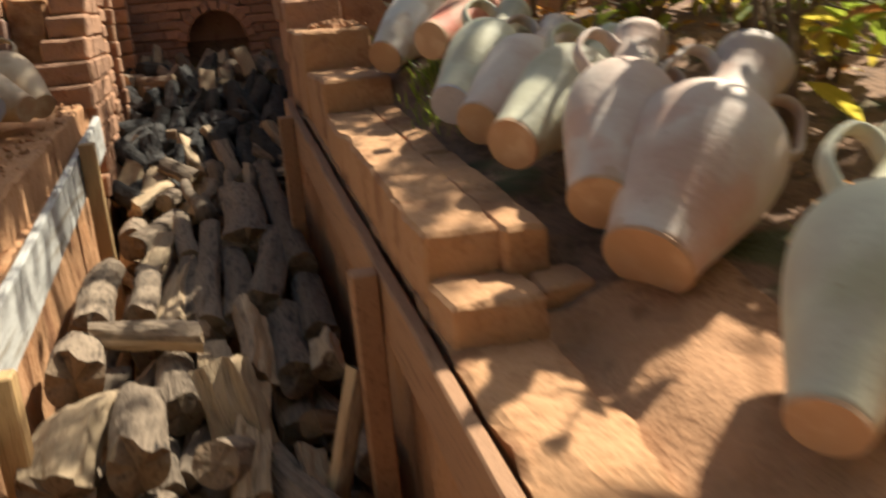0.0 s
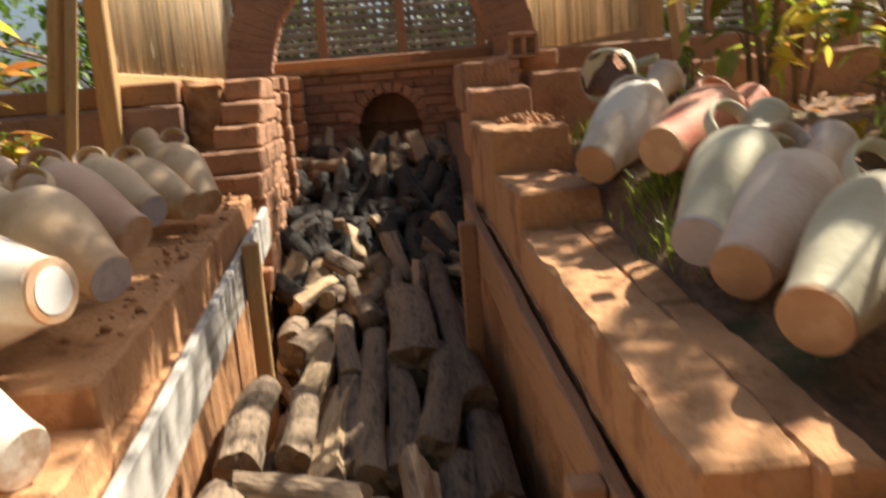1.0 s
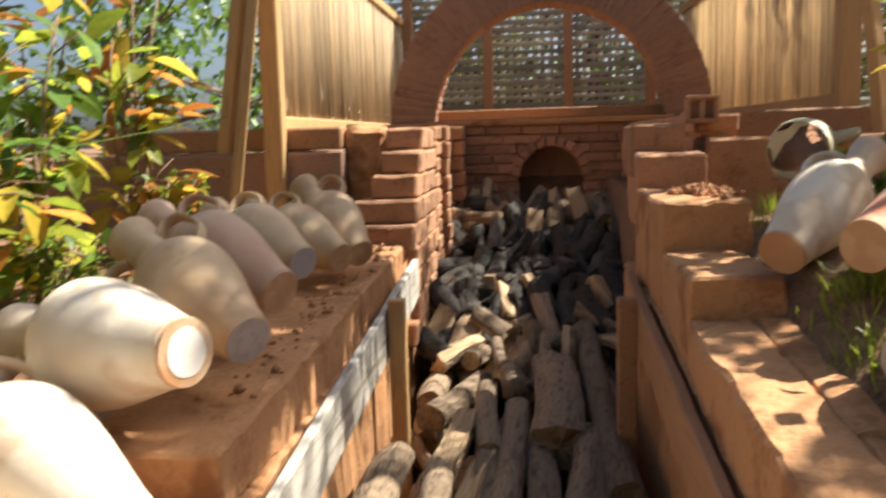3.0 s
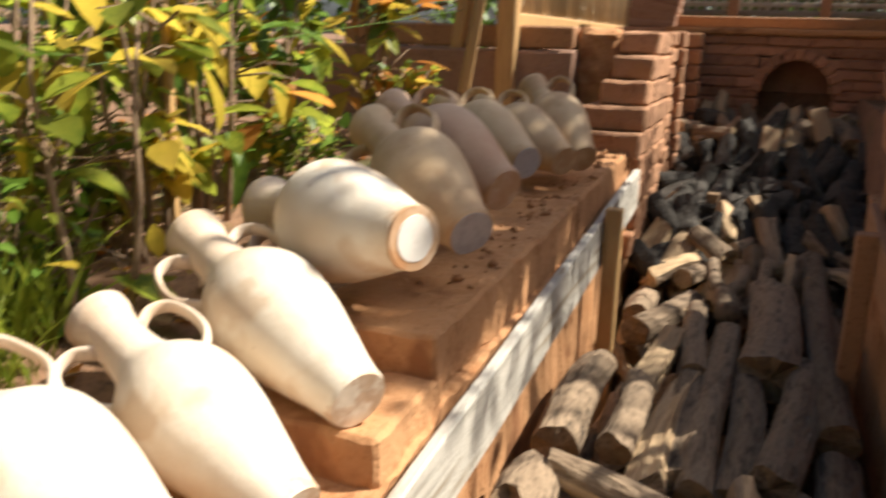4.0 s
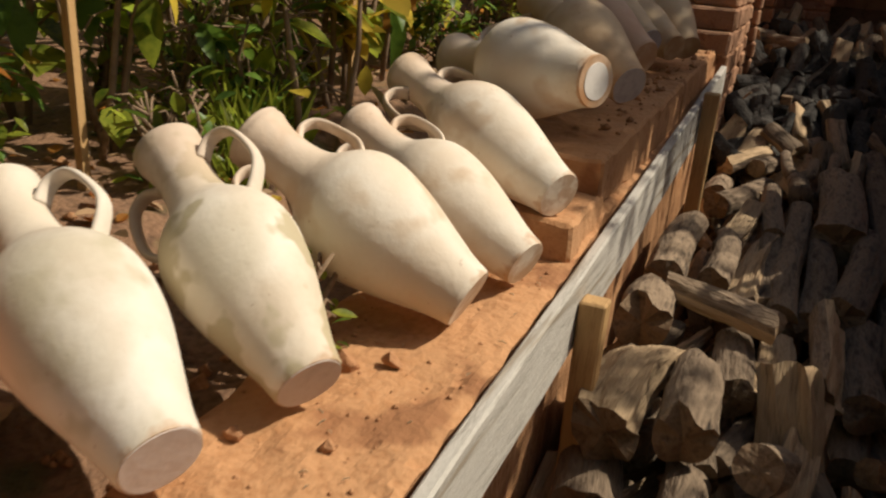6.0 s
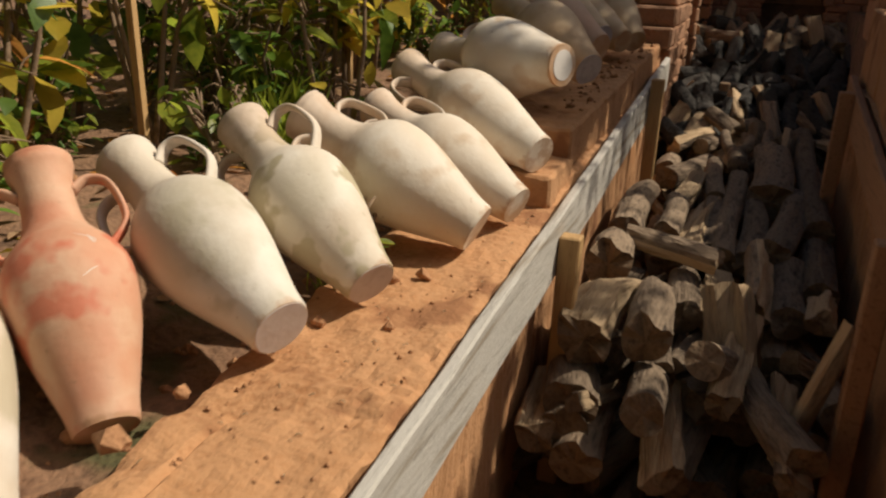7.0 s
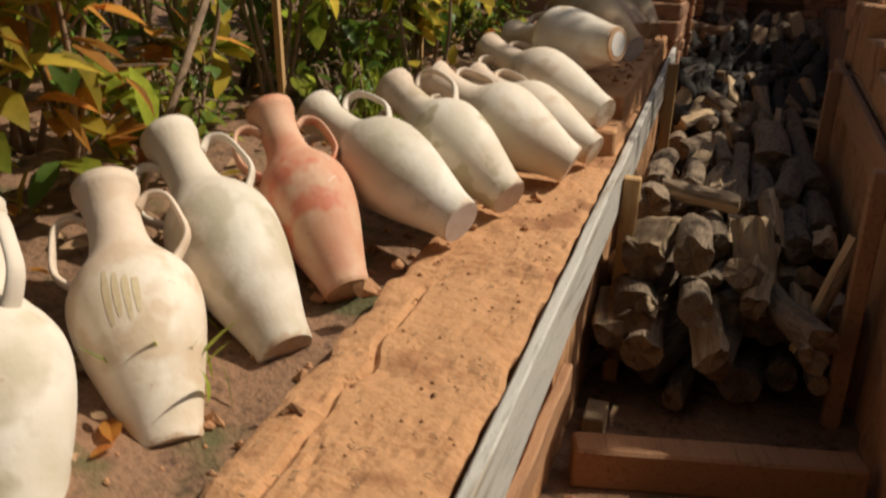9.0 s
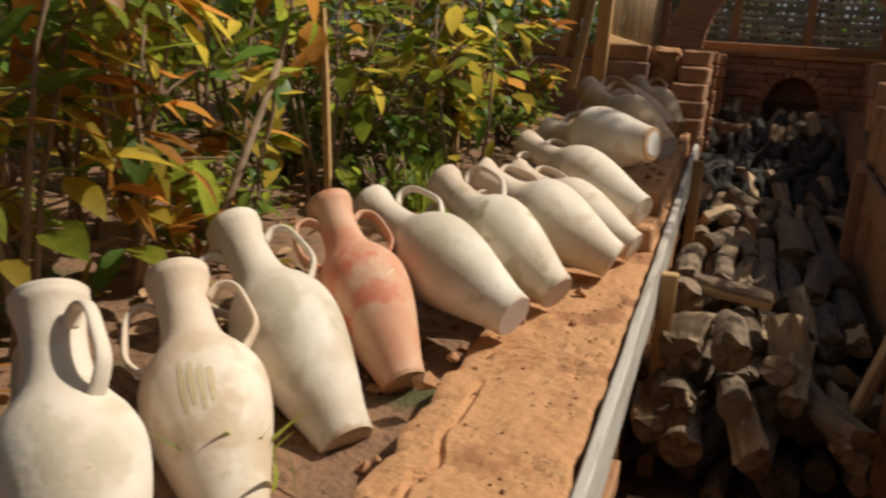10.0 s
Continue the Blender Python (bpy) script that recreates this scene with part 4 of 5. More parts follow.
BILLETS = [(0.60, 4.88, 0.27, -35, 8, 0.19), (0.83, 5.03, 0.37, -30, -10, 0.18), (0.70, 4.98, 0.28, -40, 25, 0.16), (0.47, 4.14, 0.02, -50, 30, 0.20), (0.60, 4.28, 0.06, -45, -6, 0.15), (0.89, 4.18, 0.05, -38, 14, 0.17), (0.29, 4.24, 0.04, -50, 20, 0.18)]
BURIED = []
rnd = random.Random(12)
for layer in range(4):
    y = 1.38 + 0.03 * layer
    while y < YB - 0.1:
        heap = y > 3.75
        x = XL + 0.085 + rnd.uniform(0, 0.03)
        while x < (XR - 0.075 if y < 3.4 else 1.08):
            top = pile_top(y) - (0.115 if not heap else 0.09) * layer
            if heap:
                dark = 4.05 < y < 4.9 or rnd.random() < 0.15
                me, lab = (CHARRED[rnd.randrange(6)], BURNT) if dark else (STUBS[rnd.randrange(10)], SPLITLOG)
                firewood(x, y + rnd.uniform(-0.06, 0.06), top - 0.035 + rnd.uniform(-0.02, 0.035), me, rnd.uniform(-5, 45), rnd.gauss(0, 28), rnd.uniform(0, 360), lab if layer == 0 else "")
                x += rnd.uniform(0.085, 0.12)
            else:
                i = rnd.randrange(len(LOGS))
                if layer or y > 3.2:
                    messy = y < 1.6 and layer > 0
                    firewood(x, y + (rnd.uniform(-0.13, 0.13) if not messy else rnd.uniform(-0.06, 0.26)), top - 0.06 + rnd.uniform(-0.03, 0.02), LOGS[i], rnd.uniform(-5, 5) if not messy else rnd.uniform(-30, 22), rnd.gauss(0, 9) if not messy else rnd.gauss(0, 26), rnd.uniform(0, 360), (SPLITLOG if i % 2 == 1 else BARKED) if layer < 2 or y < 2.0 else "")
                x += rnd.uniform(0.085, 0.115)
        y += 0.34 if not heap else 0.16
bv, bf, bs = [], [], []
for me, m in BURIED:
    o = len(bv)
    bv += [m @ v.co for v in me.vertices]
    bf += [tuple(i + o for i in q.vertices) for q in me.polygons]
    bs += [q.material_index + (3 if me in CHARRED else 0) for q in me.polygons]
tagged(part("firewood_stack", mesh_of("firewood_stack", bv, bf, None, False, bs, [BARK, SPLIT, CUT, CHAR, CHAR, CHAR])), "buried layers of stacked firewood in the trench", "firewood", kind="stuff")
tagged(block("wood_chip", 0.375, 0.425, 4.26, 4.30, 0.07, 0.125, CUT, 0.004, 0.002, 1), "pale chip of split wood on the heap", "offcut")

# pale split billets standing out of the heap
for i, (x, y, z, tilt, turn, long) in enumerate(BILLETS):
    bm = box_geo(-0.042, 0.042, -0.03, 0.03, -long / 2, long / 2, 0.006, 0.008, 50 + i, (2, 2, 5))
    for v in bm.verts:
        v.co.x *= 1 - 0.5 * max(0.0, v.co.y / 0.03)
    ob = part("firewood_log", bm_mesh("firewood_log", bm, SPLIT), m=pose(x, y, z, tilt, turn, 12 * i))
    tagged(ob, "pale split firewood billet standing out of the charred heap", "firewood", FIREWOOD)

# beam across the near end of the stack
bm = block("timber_beam", 0.0, 0.73, -0.05, 0.05, -0.11, 0.0, PLANK_BROWN, 0.008, 0.003, 6, (8, 1, 1))
bm.matrix_world = pose(0.16, 0.80, -0.49, 0, 0, 14)
tagged(bm, "sawn brown timber beam lying across the trench floor", "beam")

# ---- jars ----
UPRIGHT, LYING = (1, 0.32, 0), (0.45, 0.6, 0.75)
TUCKED = (0.3, 0.85, 0.35)
for i, (nm, base, lip, clay, belly, label) in enumerate(JARS_LEFT):
    standing = nm in ("near_white", "h", "g", "f")
    made = jar("clay_jar", base, lip, clay, label, belly, belly * 0.49, seed=i, hand=(0.93, -0.37, 0) if nm == "near_white" else (0.7, 0.7, 0.05) if nm == "f" else UPRIGHT if standing else (0.9, 0.2, 0.45) if nm == "k" else TUCKED if nm in "bcd" else LYING, reach=0.94 if nm[0] != "l" else 1.0, foot=RIM if nm == "a" else None, disc=LIME if nm == "a" else PEARL if nm in ("e", "k") else LILAC if nm in ("l1", "l3") else None)
    if nm == "f":
        marks(made, "scratch", [[(0.60, -78), (0.585, -70), (0.575, -62), (0.56, -60)], [(0.43, -80), (0.45, -72), (0.46, -66)], [(0.59, -66), (0.55, -62)]], SCRATCH, 0.0016, "thin white scratch")
    if nm == "h":
        marks(made, "drip", [[(0.56 - 0.02 * k, -98 + 8 * k), (0.5, -99 + 8 * k), (0.44, -100 + 8 * k), (0.37 + 0.02 * (k % 2), -101 + 8 * k)] for k in range(4)], DRIP, 0.0058, "brown finger-wide slip streak")
    if nm == "near_white":
        marks(made, "mark", [[(0.66, -95), (0.65, -85), (0.66, -78)], [(0.64, -92), (0.655, -84)], [(0.645, -82), (0.67, -76)]], INK, 0.0013, "thin dark pencil mark")
for i, (base, lip, clay, belly, label) in enumerate(JARS_RIGHT):
    lip = Vector(base) + Vector(lip) * (0.49 if i < 2 else 0.45)
    jar("clay_jar", base, lip, clay, label, belly, belly * (0.56 if i else 0.42), seed=i + 30, hand=(-0.4, 0.6, 0.7) if i < 7 else (-0.7, 0.6, 0.2), handles=2 if i < 7 else 1, foot=FOOT if i != 5 else LILAC)
# a broken jar on its side, the shade in its open mouth given as dark colour
pot = thing("broken_jar", Matrix.Translation((1.36, 2.93, 0.70)) @ Vector((-0.11, -0.25, -0.02)).to_track_quat("Z", "Y").to_matrix().to_4x4(), "broken grey-green clay jar lying with its dark open end outward", "jar", "clay jars beside the trench")
v, f = lathe(smooth_profile([(0.0, 0.002), (0.0, 0.040), (0.02, 0.046), (0.09, 0.068), (0.17, 0.080), (0.25, 0.078), (0.262, 0.074)], 3), 40, 0.05, 71)
v = [(x, y, z + (0.05 * noise.noise(Vector((x * 14, y * 14, 2))) if z > 0.2 else 0)) for x, y, z in v]
part("body", mesh_of("body", v, f, GREYISH, True), pot)
v, f = lathe(smooth_profile([(0.262, 0.0745), (0.25, 0.069), (0.17, 0.070), (0.09, 0.058), (0.03, 0.036), (0.02, 0.002)], 3), 40, 0.05, 71)
v = [(x, y, z + (0.05 * noise.noise(Vector((x * 14, y * 14, 2))) if z > 0.2 else 0)) for x, y, z in v]
part("inside", mesh_of("inside", v, f, BRICK_DARK, True), pot, "inside of the jar, its shade put into a dark reddish colour")
v, f = tube(smooth_profile([(0.066, 0.02, 0.07), (0.11, 0.03, 0.09), (0.125, 0.035, 0.13), (0.105, 0.03, 0.17), (0.072, 0.02, 0.19)], 5), [0.013] * 21, 12, 0.5, (0, 1, 0))
part("handle", mesh_of("handle", v, f, GREYISH, True), pot)

# ---- plants ----
def leaf_geo(o, d, up, size, fold=0.25, droop=0.3, wide=0.24):
    d = d.normalized()
    s = d.cross(up).normalized()
    u = s.cross(d)
    v = []
    for t, w in ((0, 0.02), (0.22, 0.75), (0.5, 1.0), (0.78, 0.62), (1.0, 0.0)):
        mid = o + d * size * t - u * droop * size * t * t
        e = wide * size * w
        v += [mid - s * e + u * fold * e, mid, mid + s * e + u * fold * e]
    f = []
    for k in range(4):
        a = 3 * k
        f += [(a, a + 1, a + 4, a + 3), (a + 1, a + 2, a + 5, a + 4)]
    return v, f


def shrub(x, y, z, h, spread, n, mats, seed, label, size=0.075, stems=4, name="shrub"):
    rnd = random.Random(seed)
    root = thing(name, pose(x, y, z), label, "shrub")
    tips, wood = [], []
    for s in range(stems):
        a = rnd.uniform(0, 6.28)
        top = Vector((math.cos(a) * spread * rnd.uniform(0.2, 0.7), math.sin(a) * spread * rnd.uniform(0.2, 0.7), h * rnd.uniform(0.75, 1.0)))
        foot = Vector((rnd.uniform(-0.05, 0.05), rnd.uniform(-0.05, 0.05), -0.05))
        pts = [foot.lerp(top, t) + Vector((0.03 * math.sin(t * 5 + s), 0.03 * math.cos(t * 4 + s), 0)) * t for t in (0, 0.25, 0.5, 0.75, 1)]
        wood.append(tube(pts, [0.010, 0.009, 0.007, 0.005, 0.003], 6))
        for k in range(7):
            t = rnd.uniform(0.18, 1)
            p = foot.lerp(top, t)
            q = p + Vector((rnd.uniform(-1, 1), rnd.uniform(-1, 1), rnd.uniform(-0.1, 0.7))) * spread * 0.6
            wood.append(tube([p, (p + q) / 2 + Vector((0, 0, 0.02)), q], [0.004, 0.003, 0.0015], 5))
            tips += [(p, q)] * 2
    v, f = joined(wood)
    tagged(part("stem", mesh_of("stem", v, f, STEM, True), root), kind="stuff")
    leaves, slots = [], []
    for i in range(n):
        p, q = tips[rnd.randrange(len(tips))]
        t = rnd.uniform(0.2, 1.05)
        o = p.lerp(q, t) + Vector((rnd.gauss(0, 0.02), rnd.gauss(0, 0.02), rnd.gauss(0, 0.02)))
        d = (q - p).normalized() * 0.6 + Vector((rnd.uniform(-1, 1), rnd.uniform(-1, 1), rnd.uniform(-0.9, 0.5)))
        leaves.append(leaf_geo(o, d, Vector((rnd.uniform(-0.4, 0.4), rnd.uniform(-0.4, 0.4), 1)), size * rnd.uniform(0.55, 1.25), rnd.uniform(0.1, 0.5), rnd.uniform(0, 0.5), rnd.uniform(0.2, 0.3)))
        slots += [rnd.choices(range(len(mats)), [m[1] for m in mats])[0]] * 8
    v, f = joined(leaves)
    tagged(part("crown", mesh_of("crown", v, f, None, True, slots, [m[0] for m in mats]), root), kind="stuff")
    return root


GREENS = [(LEAF_G, 5), (LEAF_D, 3), (LEAF_Y, 2.2), (LEAF_R, 0.5)]
REDS = [(LEAF_G, 3), (LEAF_D, 1.5), (LEAF_Y, 2.5), (LEAF_R, 3)]
LIGHT = [(LEAF_G, 4), (LEAF_Y, 3), (LEAF_R, 2)]
MIXED = "leafy garden shrub with green, yellow and reddish leaves"
for i, (x, y, h, sp, n, mats) in enumerate([
        (-1.0, 0.45, 0.95, 0.34, 190, REDS), (-1.05, 0.95, 0.95, 0.36, 200, REDS), (-1.4, 0.7, 1.1, 0.45, 260, REDS), (-1.0, 1.45, 0.85, 0.32, 170, GREENS),
        (-0.92, 1.95, 0.85, 0.33, 180, GREENS), (-1.4, 1.5, 1.1, 0.45, 280, GREENS), (-0.82, 2.4, 0.95, 0.34, 220, GREENS), (-0.9, 2.9, 1.0, 0.36, 240, GREENS),
        (-0.85, 3.5, 1.1, 0.36, 150, REDS), (-1.5, 2.3, 1.2, 0.5, 320, GREENS), (-1.45, 3.2, 1.2, 0.5, 320, REDS), (-1.9, 1.0, 1.2, 0.5, 320, GREENS), (-2.0, 2.0, 1.2, 0.5, 320, GREENS),
        (-1.75, 0.2, 1.1, 0.45, 260, REDS), (-2.1, 3.2, 1.2, 0.5, 300, GREENS),
        (1.95, 1.2, 0.95, 0.34, 130, GREENS), (1.9, 0.7, 0.6, 0.30, 100, GREENS), (2.1, 0.1, 1.0, 0.4, 200, GREENS), (2.1, -0.6, 1.1, 0.45, 220, GREENS), (1.95, 1.8, 1.1, 0.34, 130, REDS), (2.0, 2.55, 1.1, 0.36, 150, REDS), (2.4, 1.4, 1.1, 0.42, 150, GREENS), (1.95, 3.0, 1.3, 0.38, 190, REDS), (2.5, 2.3, 1.2, 0.45, 180, REDS)]):
    shrub(x, y, ground_height(x, y), h, sp, int(n * (0.38 if x < 0 and 1.2 < y < 2.6 else 0.66 if x < 0 else 0.5)), mats if x < 0 else LIGHT, i, MIXED, 0.15 if x < 0 else 0.125)
for i, (x, y, h, n) in enumerate([(-0.78, 1.75, 0.30, 130), (-1.15, 1.2, 0.3, 120), (-1.5, 0.35, 0.45, 500), (-1.25, 2.2, 0.35, 200), (-0.7, 2.75, 0.25, 160), (-0.75, 3.5, 0.3, 200), (1.5, 2.8, 0.2, 120), (-0.95, 0.75, 0.3, 90), (-0.75, 1.35, 0.22, 80), (-1.0, 1.7, 0.4, 160), (-0.95, 2.1, 0.4, 160), (-1.3, 1.75, 0.45, 200), (-1.2, 0.1, 0.35, 140), (-1.6, 1.2, 0.5, 260), (-1.9, 1.6, 0.6, 300), (-2.2, 0.7, 0.7, 400), (-2.4, 1.6, 0.8, 400), (-2.4, 2.6, 0.8, 400)]):
    shrub(x, y, ground_height(x, y), h, h * 0.55, n, [(LEAF_D, 3), (LEAF_G, 3)], i + 40, "low bright green weed on the soil", 0.055, 6, "weed")
shrub(-0.17, 0.985, 0.065, 0.17, 0.06, 40, [(LEAF_G, 3), (LEAF_D, 2)], 95, "small green weed growing between the jars", 0.035, 4, "weed")
for i, (x, y) in enumerate([(1.95, 1.6), (2.25, 1.35), (2.1, 2.2), (2.6, 1.8), (2.55, 1.0), (2.0, 0.9), (2.9, 1.4), (2.9, 2.4), (1.75, 2.0)]):
    shrub(x, y, ground_height(x, y), 0.42, 0.28, 170, [(LEAF_G, 4), (LEAF_Y, 3)], i + 70, "low yellow-green weed on the soil", 0.075, 6, "weed")


shrub(-1.02, 0.12, ground_height(-1.02, 0.12), 0.85, 0.30, 85, REDS, 61, "shrub with large orange and yellow leaves beside the jars", 0.15)
shrub(-0.80, 2.08, ground_height(-0.8, 2.08), 0.95, 0.28, 80, [(LEAF_G, 4), (LEAF_Y, 4)], 62, "shrub with large yellow-green leaves beside the jars", 0.15)
shrub(-0.60, 1.72, ground_height(-0.6, 1.72), 0.72, 0.22, 30, [(LEAF_G, 3), (LEAF_Y, 4)], 67, "young shrub with large yellow-green leaves behind the jars", 0.13, 2)
shrub(1.75, 2.75, ground_height(1.75, 2.75), 1.0, 0.3, 110, [(LEAF_G, 3), (LEAF_Y, 3), (LEAF_R, 3)], 63, "shrub with red, orange and yellow leaves beside the jars", 0.12)
shrub(1.72, 1.32, ground_height(1.72, 1.32), 0.72, 0.26, 45, [(LEAF_G, 2), (LEAF_Y, 4)], 64, "shrub with large yellow-green leaves beside the jars", 0.13)


def stake(p, q, r, label, square=True):
    p, q = Vector(p), Vector(q)
    v, f = tube([p, (p + q) / 2 + Vector((0.004, 0.003, 0)), q], [r, r * 0.97, r * 0.9], 4 if square else 8)
    return tagged(part("garden_stake", mesh_of("garden_stake", v, f, POST if square else STEM, not square)), label, "stake")


stake((-0.885, 1.26, 0.1), (-0.98, 1.30, 1.0), 0.014, "thin sawn wooden stake among the shrubs")
stake((-0.93, 0.52, -0.02), (-0.86, 0.86, 0.62), 0.011, "thin grey stick leaning among the shrubs", False)
stake((-0.75, 2.15, 0.2), (-0.80, 2.2, 1.1), 0.013, "thin sawn wooden stake among the shrubs")


wire = smooth_profile([(-1.25, -0.4, 0.50), (-0.95, 1.28, 0.60), (-0.80, 2.17, 0.68), (-0.62, 3.86, 0.85)], 8)
wv, wf = tube(wire, [0.0016] * len(wire), 6)
tagged(part("garden_string", mesh_of("garden_string", wv, wf, LEAF_D, True)), "thin green string tied along the garden stakes", "string")

# a broad tree outside the view that shades the trench and dapples the ledges
def tree(x, y, z, label, clumps, per, seed, size=0.085):
    rnd = random.Random(seed)
    root = thing("tree", pose(x, y, z), label, "tree")
    wood = [tube([(0, 0, -0.1), (0.05, 0.03, 1.2), (0.0, 0.1, 2.6), (-0.1, 0.1, 4.2)], [0.16, 0.13, 0.09, 0.03], 10)]
    leaves = []
    for cx, cy, cz, cr in clumps:
        c = Vector((cx - x, cy - y, cz - z))
        start = Vector((0, 0.05, max(1.2, c.z - 1.3)))
        wood.append(tube([start, start.lerp(c, 0.5) + Vector((0, 0, 0.12)), c], [0.022, 0.009, 0.003], 6))
        for k in range(per):
            d = Vector((rnd.gauss(0, 1), rnd.gauss(0, 1), rnd.gauss(0, 0.6))) * cr * 0.55
            leaves.append(leaf_geo(c + d, Vector((rnd.uniform(-1, 1), rnd.uniform(-1, 1), rnd.uniform(-0.8, 0.4))), Vector((rnd.uniform(-0.5, 0.5), rnd.uniform(-0.5, 0.5), 1)), size * rnd.uniform(0.7, 1.3), 0.2, 0.3, 0.26))
    v, f = joined(wood)
    part("trunk", mesh_of("trunk", v, f, BARK, True), root)
    v, f = joined(leaves)
    tagged(part("crown", mesh_of("crown", v, f, LEAF_D, True), root), kind="stuff")


def shade_clumps(x0, x1, y0, y1, n, seed, radius=0.3):
    """Clumps of foliage spread so that their shade falls on that stretch of the site."""
    rnd = random.Random(seed)
    out = []
    for i in range(n):
        tx, ty, h = rnd.uniform(x0, x1), rnd.uniform(y0, y1), rnd.uniform(2.0, 3.6)
        k = h / sun_dir.z
        out.append((tx + sun_dir.x * k, ty + sun_dir.y * k, h + 0.2, radius * rnd.uniform(0.7, 1.25)))
    return out


tree(4.8, 5.4, 0.5, "leafy tree beside the kiln", shade_clumps(-0.58, 0.05, 1.95, 3.4, 34, 6, 0.2) + shade_clumps(0.55, 0.88, 0.95, 1.75, 3, 7, 0.12) + shade_clumps(0.76, 1.02, 0.8, 2.25, 4, 8, 0.2) + shade_clumps(1.05, 1.25, 0.4, 0.7, 2, 9, 0.12) + shade_clumps(-0.8, -0.25, 1.80, 2.05, 12, 10, 0.2) + shade_clumps(-0.4, -0.05, 1.75, 2.5, 7, 12, 0.14) + shade_clumps(-0.12, 0.04, 1.75, 3.2, 12, 15, 0.11) + shade_clumps(1.04, 1.22, 0.9, 1.75, 4, 11, 0.15) + shade_clumps(0.15, 0.95, 3.5, 5.3, 11, 14, 0.30) + shade_clumps(0.35, 0.78, 1.2, 1.8, 2, 13, 0.1), 70, 9, 0.075)

# distant trees, and unseen ones behind the camera added to dim the trench
def far_tree(x, y, h, seed):
    rnd = random.Random(seed)
    root = thing("tree", pose(x, y, 0.0), "leafy green tree beyond the garden; those behind the start are unseen sky blockers", "tree", "distant trees")
    wood = [tube([(0, 0, -0.2), (0.1, 0, h * 0.4), (0, 0.1, h * 0.9)], [0.12, 0.09, 0.02], 8)]
    leaves = []
    for k in range(16):
        c = Vector((rnd.gauss(0, 0.25), rnd.gauss(0, 0.25), rnd.uniform(0.28, 0.95))) * h
        wood.append(tube([(0, 0, c.z * 0.7), c], [0.04, 0.01], 5))
        for j in range(70):
            o = c + Vector((rnd.gauss(0, 1), rnd.gauss(0, 1), rnd.gauss(0, 0.8))) * h * 0.11
            leaves.append(leaf_geo(o, Vector((rnd.uniform(-1, 1), rnd.uniform(-1, 1), rnd.uniform(-1, 0.5))), Vector((0, 0, 1)), h * 0.055, 0.2, 0.3, 0.3))
    v, f = joined(wood)
    part("trunk", mesh_of("trunk", v, f, BARK, True), root)
    v, f = joined(leaves)
    tagged(part("crown", mesh_of("crown", v, f, LEAF_D, True), root), kind="stuff")


for i, (x, y, h) in enumerate([(-3.6, 9, 2.6), (-5.5, 7.5, 3.0), (-7.5, 10, 3.4), (-9, 6, 3.2), (-5, 4.5, 2.2), (-7, 2.5, 2.8), (-10, 12, 4.2), (-2.6, 11.5, 2.8), (-12, 4, 3.6), (-4.2, 6.2, 2.0), (5.5, 4, 2.6), (6, 1, 2.6), (-0.4, 10.2, 3.2), (1.2, 9.8, 3.2), (2.8, 10.3, 3.4), (4.6, 9.8, 3.2), (6.2, 9.0, 3.0),
                                # unseen row behind the camera, placed only to cut sky light on the firewood
                                (-2.6, -4.6, 4.2), (-0.9, -4.2, 4.4), (0.8, -4.4, 4.6), (2.4, -4.0, 4.4), (3.8, -3.0, 4.2), (0.0, -5.6, 5.0), (1.8, -5.4, 5.0)]):
    far_tree(x, y, h, i + 90)


# ---- clods, pebbles, litter and grass ----
def clod(rnd, x, y, z, r):
    v, f = tube([(x - r, y, z), (x, y + rnd.uniform(-r, r) * 0.4, z + r * 0.5), (x + r, y, z)], [r * 0.45, r * rnd.uniform(0.7, 1.0), r * 0.4], 6)
    return [(Vector(q) + noise.noise_vector(Vector(q) * 60) * r * 0.5) for q in v], f


rnd = random.Random(31)
bits = []
for i in range(300):
    y = rnd.uniform(-0.8, 2.0)
    x = rnd.choice((rnd.gauss(-0.30, 0.10), rnd.uniform(-1.2, -0.25), rnd.uniform(1.3, 1.7)))
    bits.append(clod(rnd, x, y, ground_height(x, y) if x < -0.2 or x > 1.1 else 0.075 * y, abs(rnd.gauss(0.003, 0.006)) + 0.0025))
for i in range(260):
    y, x = rnd.uniform(-0.8, 1.4), rnd.uniform(-0.17, 0.10)
    bits.append(clod(rnd, x, y, 0.075 * y, rnd.choice((0.0012, 0.0016, 0.0022, 0.0035)) * rnd.uniform(0.8, 1.3)))
for x, y, r in ((-0.08, 0.93, 0.022), (-0.02, 0.97, 0.014), (-0.12, 0.72, 0.012), (-0.21, 0.30, 0.022), (-0.20, 0.44, 0.012), (0.0, 0.75, 0.010)):
    bits.append(clod(rnd, x, y, 0.075 * y + 0.004, r))
for i in range(130):     # crumbs along the upper bricks
    x, y = rnd.gauss(0.05, 0.045), rnd.uniform(1.95, 3.75)
    bits.append(clod(rnd, x if x < 0.09 else 0.03, y, 0.262 + 0.04 * (y - 1.7) + 0.002, rnd.choice((0.003, 0.004, 0.005, 0.009)) * rnd.uniform(0.7, 1.2)))
for i in range(110):
    x, y = rnd.gauss(1.05, 0.035), rnd.gauss(2.86, 0.09)
    bits.append(clod(rnd, x, y, 0.572 + 0.013 * math.exp(-((x - 1.05) ** 2 + (y - 2.86) ** 2) / 0.006), rnd.uniform(0.004, 0.013)))
v, f = joined(bits)
tagged(part("earth_clods", mesh_of("earth_clods", v, f, EARTH)), "loose red earth clods and pebbles beside the jars", "clods", kind="stuff")

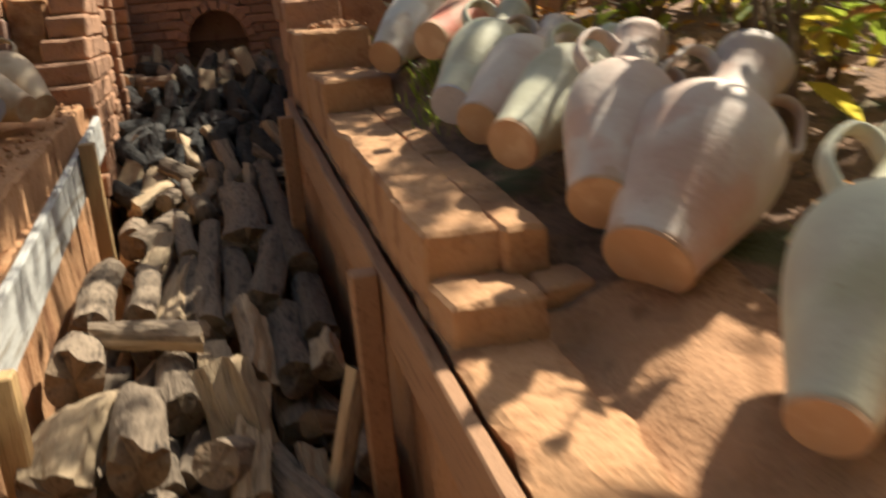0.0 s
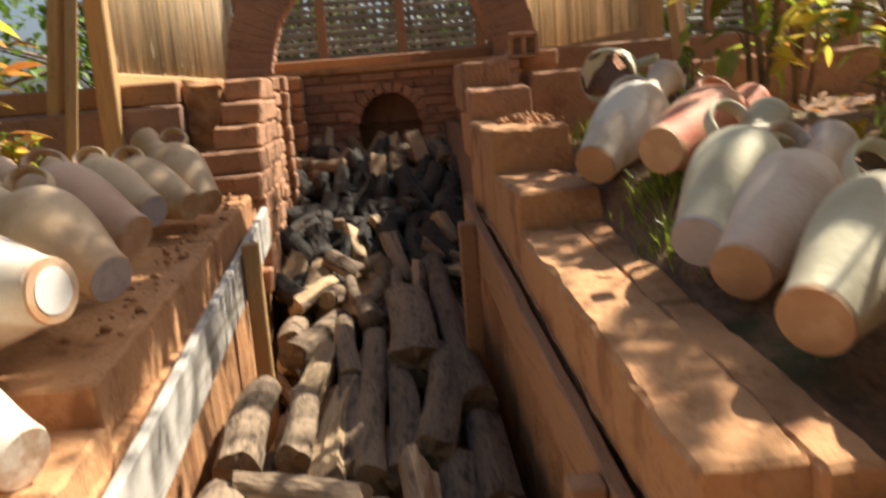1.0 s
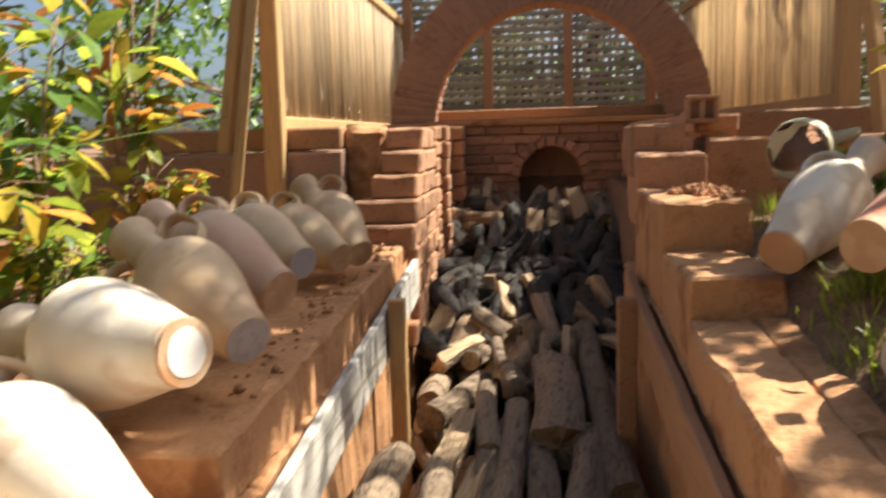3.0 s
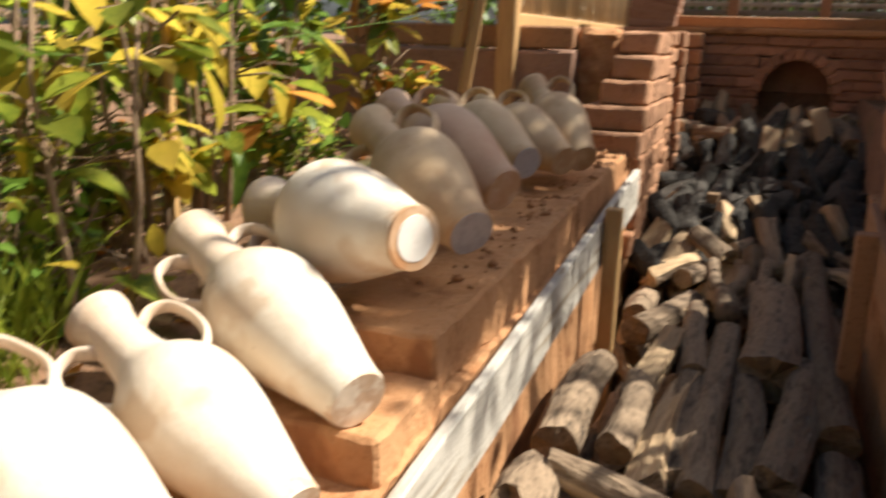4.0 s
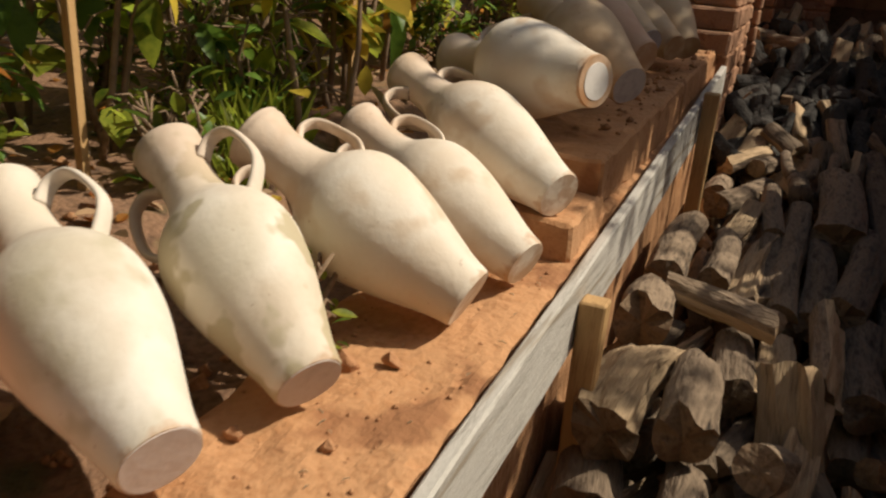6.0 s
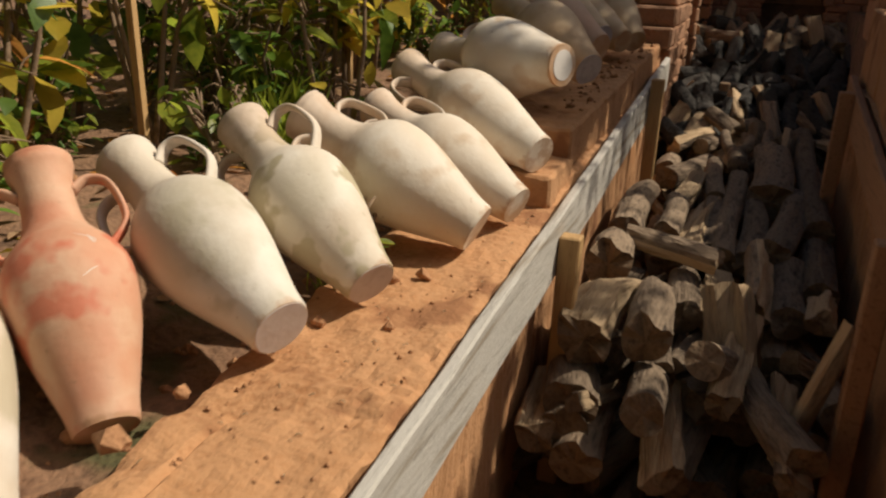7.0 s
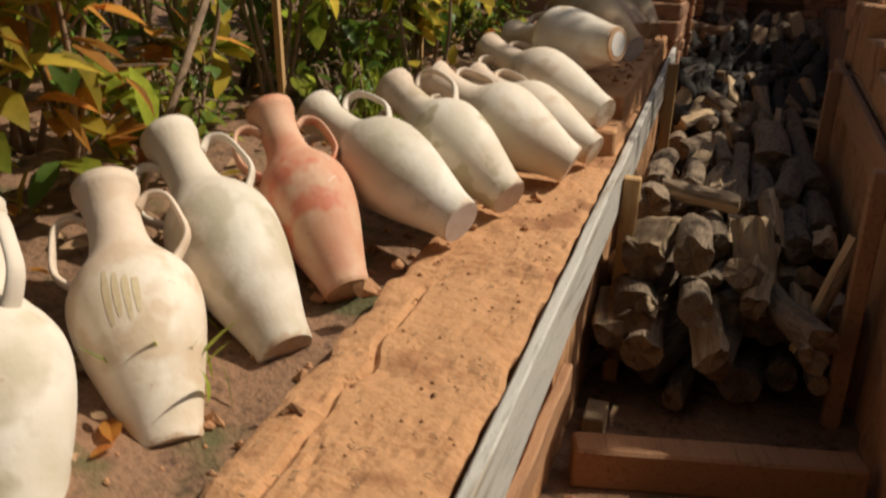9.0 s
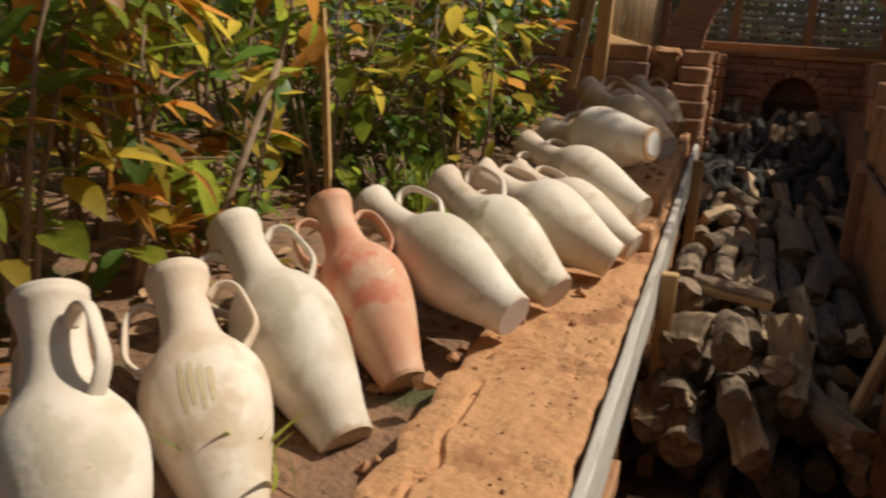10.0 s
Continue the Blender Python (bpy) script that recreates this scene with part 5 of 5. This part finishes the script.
straw = []
for i in range(90):
    y, x, a, n = rnd.uniform(-0.8, 1.4), rnd.uniform(-0.17, 0.10), rnd.uniform(0, 6.28), rnd.uniform(0.005, 0.016)
    z = 0.075 * y + 0.003
    straw.append(tube([(x, y, z), (x + n * math.cos(a) / 2, y + n * math.sin(a) / 2, z + 0.002), (x + n * math.cos(a), y + n * math.sin(a), z)], [0.0009] * 3, 4))
v, f = joined(straw)
tagged(part("straw_bits", mesh_of("straw_bits", v, f, BAMBOO)), "short straw bits stuck in the mud plaster", "straw", kind="stuff")
rubble = [clod(rnd, rnd.uniform(0.14, 0.42), rnd.uniform(0.35, 0.72), FLOOR + 0.008, rnd.uniform(0.008, 0.02)) for i in range(60)]
v, f = joined(rubble)
tagged(part("brick_rubble", mesh_of("brick_rubble", v, f, BRICK)), "small pinkish brick rubble on the trench floor", "rubble", kind="stuff")

litter, slots = [], []
for i in range(900):
    y = rnd.uniform(-0.6, 3.9)
    x = rnd.choice((rnd.uniform(-2.0, -0.4), rnd.uniform(-1.2, -0.45), rnd.uniform(1.3, 2.2)))
    a = rnd.uniform(0, 6.28)
    litter.append(leaf_geo(Vector((x, y, ground_height(x, y) + rnd.uniform(0.006, 0.02))), Vector((math.cos(a), math.sin(a), rnd.uniform(-0.15, 0.25))), Vector((rnd.uniform(-0.4, 0.4), rnd.uniform(-0.4, 0.4), 1)), rnd.uniform(0.03, 0.075), rnd.uniform(0.2, 0.7), rnd.uniform(-0.3, 0.3), 0.25))
    slots += [rnd.choices((0, 1, 2), (5, 3, 1))[0]] * 8
v, f = joined(litter)
tagged(part("leaf_litter", mesh_of("leaf_litter", v, f, None, False, slots, [DRY, LEAF_R, LEAF_Y])), "dry fallen leaves on the garden soil", "litter", kind="stuff")


def grass(x, y, n, h, seed, label):
    rnd = random.Random(seed)
    blades = []
    for i in range(n):
        o = Vector((x + rnd.gauss(0, 0.04), y + rnd.gauss(0, 0.04), 0))
        o.z = ground_height(o.x, o.y) - 0.005
        blades.append(leaf_geo(o, Vector((rnd.uniform(-0.6, 0.6), rnd.uniform(-0.6, 0.6), 1.2)), Vector((rnd.uniform(-1, 1), rnd.uniform(-1, 1), 0.1)), h * rnd.uniform(0.5, 1.2), 0.2, rnd.uniform(0.1, 0.6), 0.03))
    v, f = joined(blades)
    tagged(part("grass_tuft", mesh_of("grass_tuft", v, f, LEAF_G, True)), label, "grass", kind="stuff")


for i, (x, y, n, h) in enumerate([(1.20, 2.08, 150, 0.07), (1.30, 2.15, 150, 0.07), (1.16, 1.88, 130, 0.06), (1.22, 1.72, 130, 0.06), (1.4, 1.8, 50, 0.06), (1.24, 2.75, 120, 0.07), (1.32, 2.95, 120, 0.08), (-0.42, 0.0, 14, 0.16), (-0.2, 0.95, 22, 0.09), (-0.48, 0.22, 12, 0.1), (1.5, 0.9, 40, 0.08), (-0.70, 1.62, 90, 0.20), (-0.64, 1.48, 70, 0.17), (-0.78, 1.75, 80, 0.2)]):
    grass(x, y, n, h, i + 300, "tuft of bright green grass in the soil")
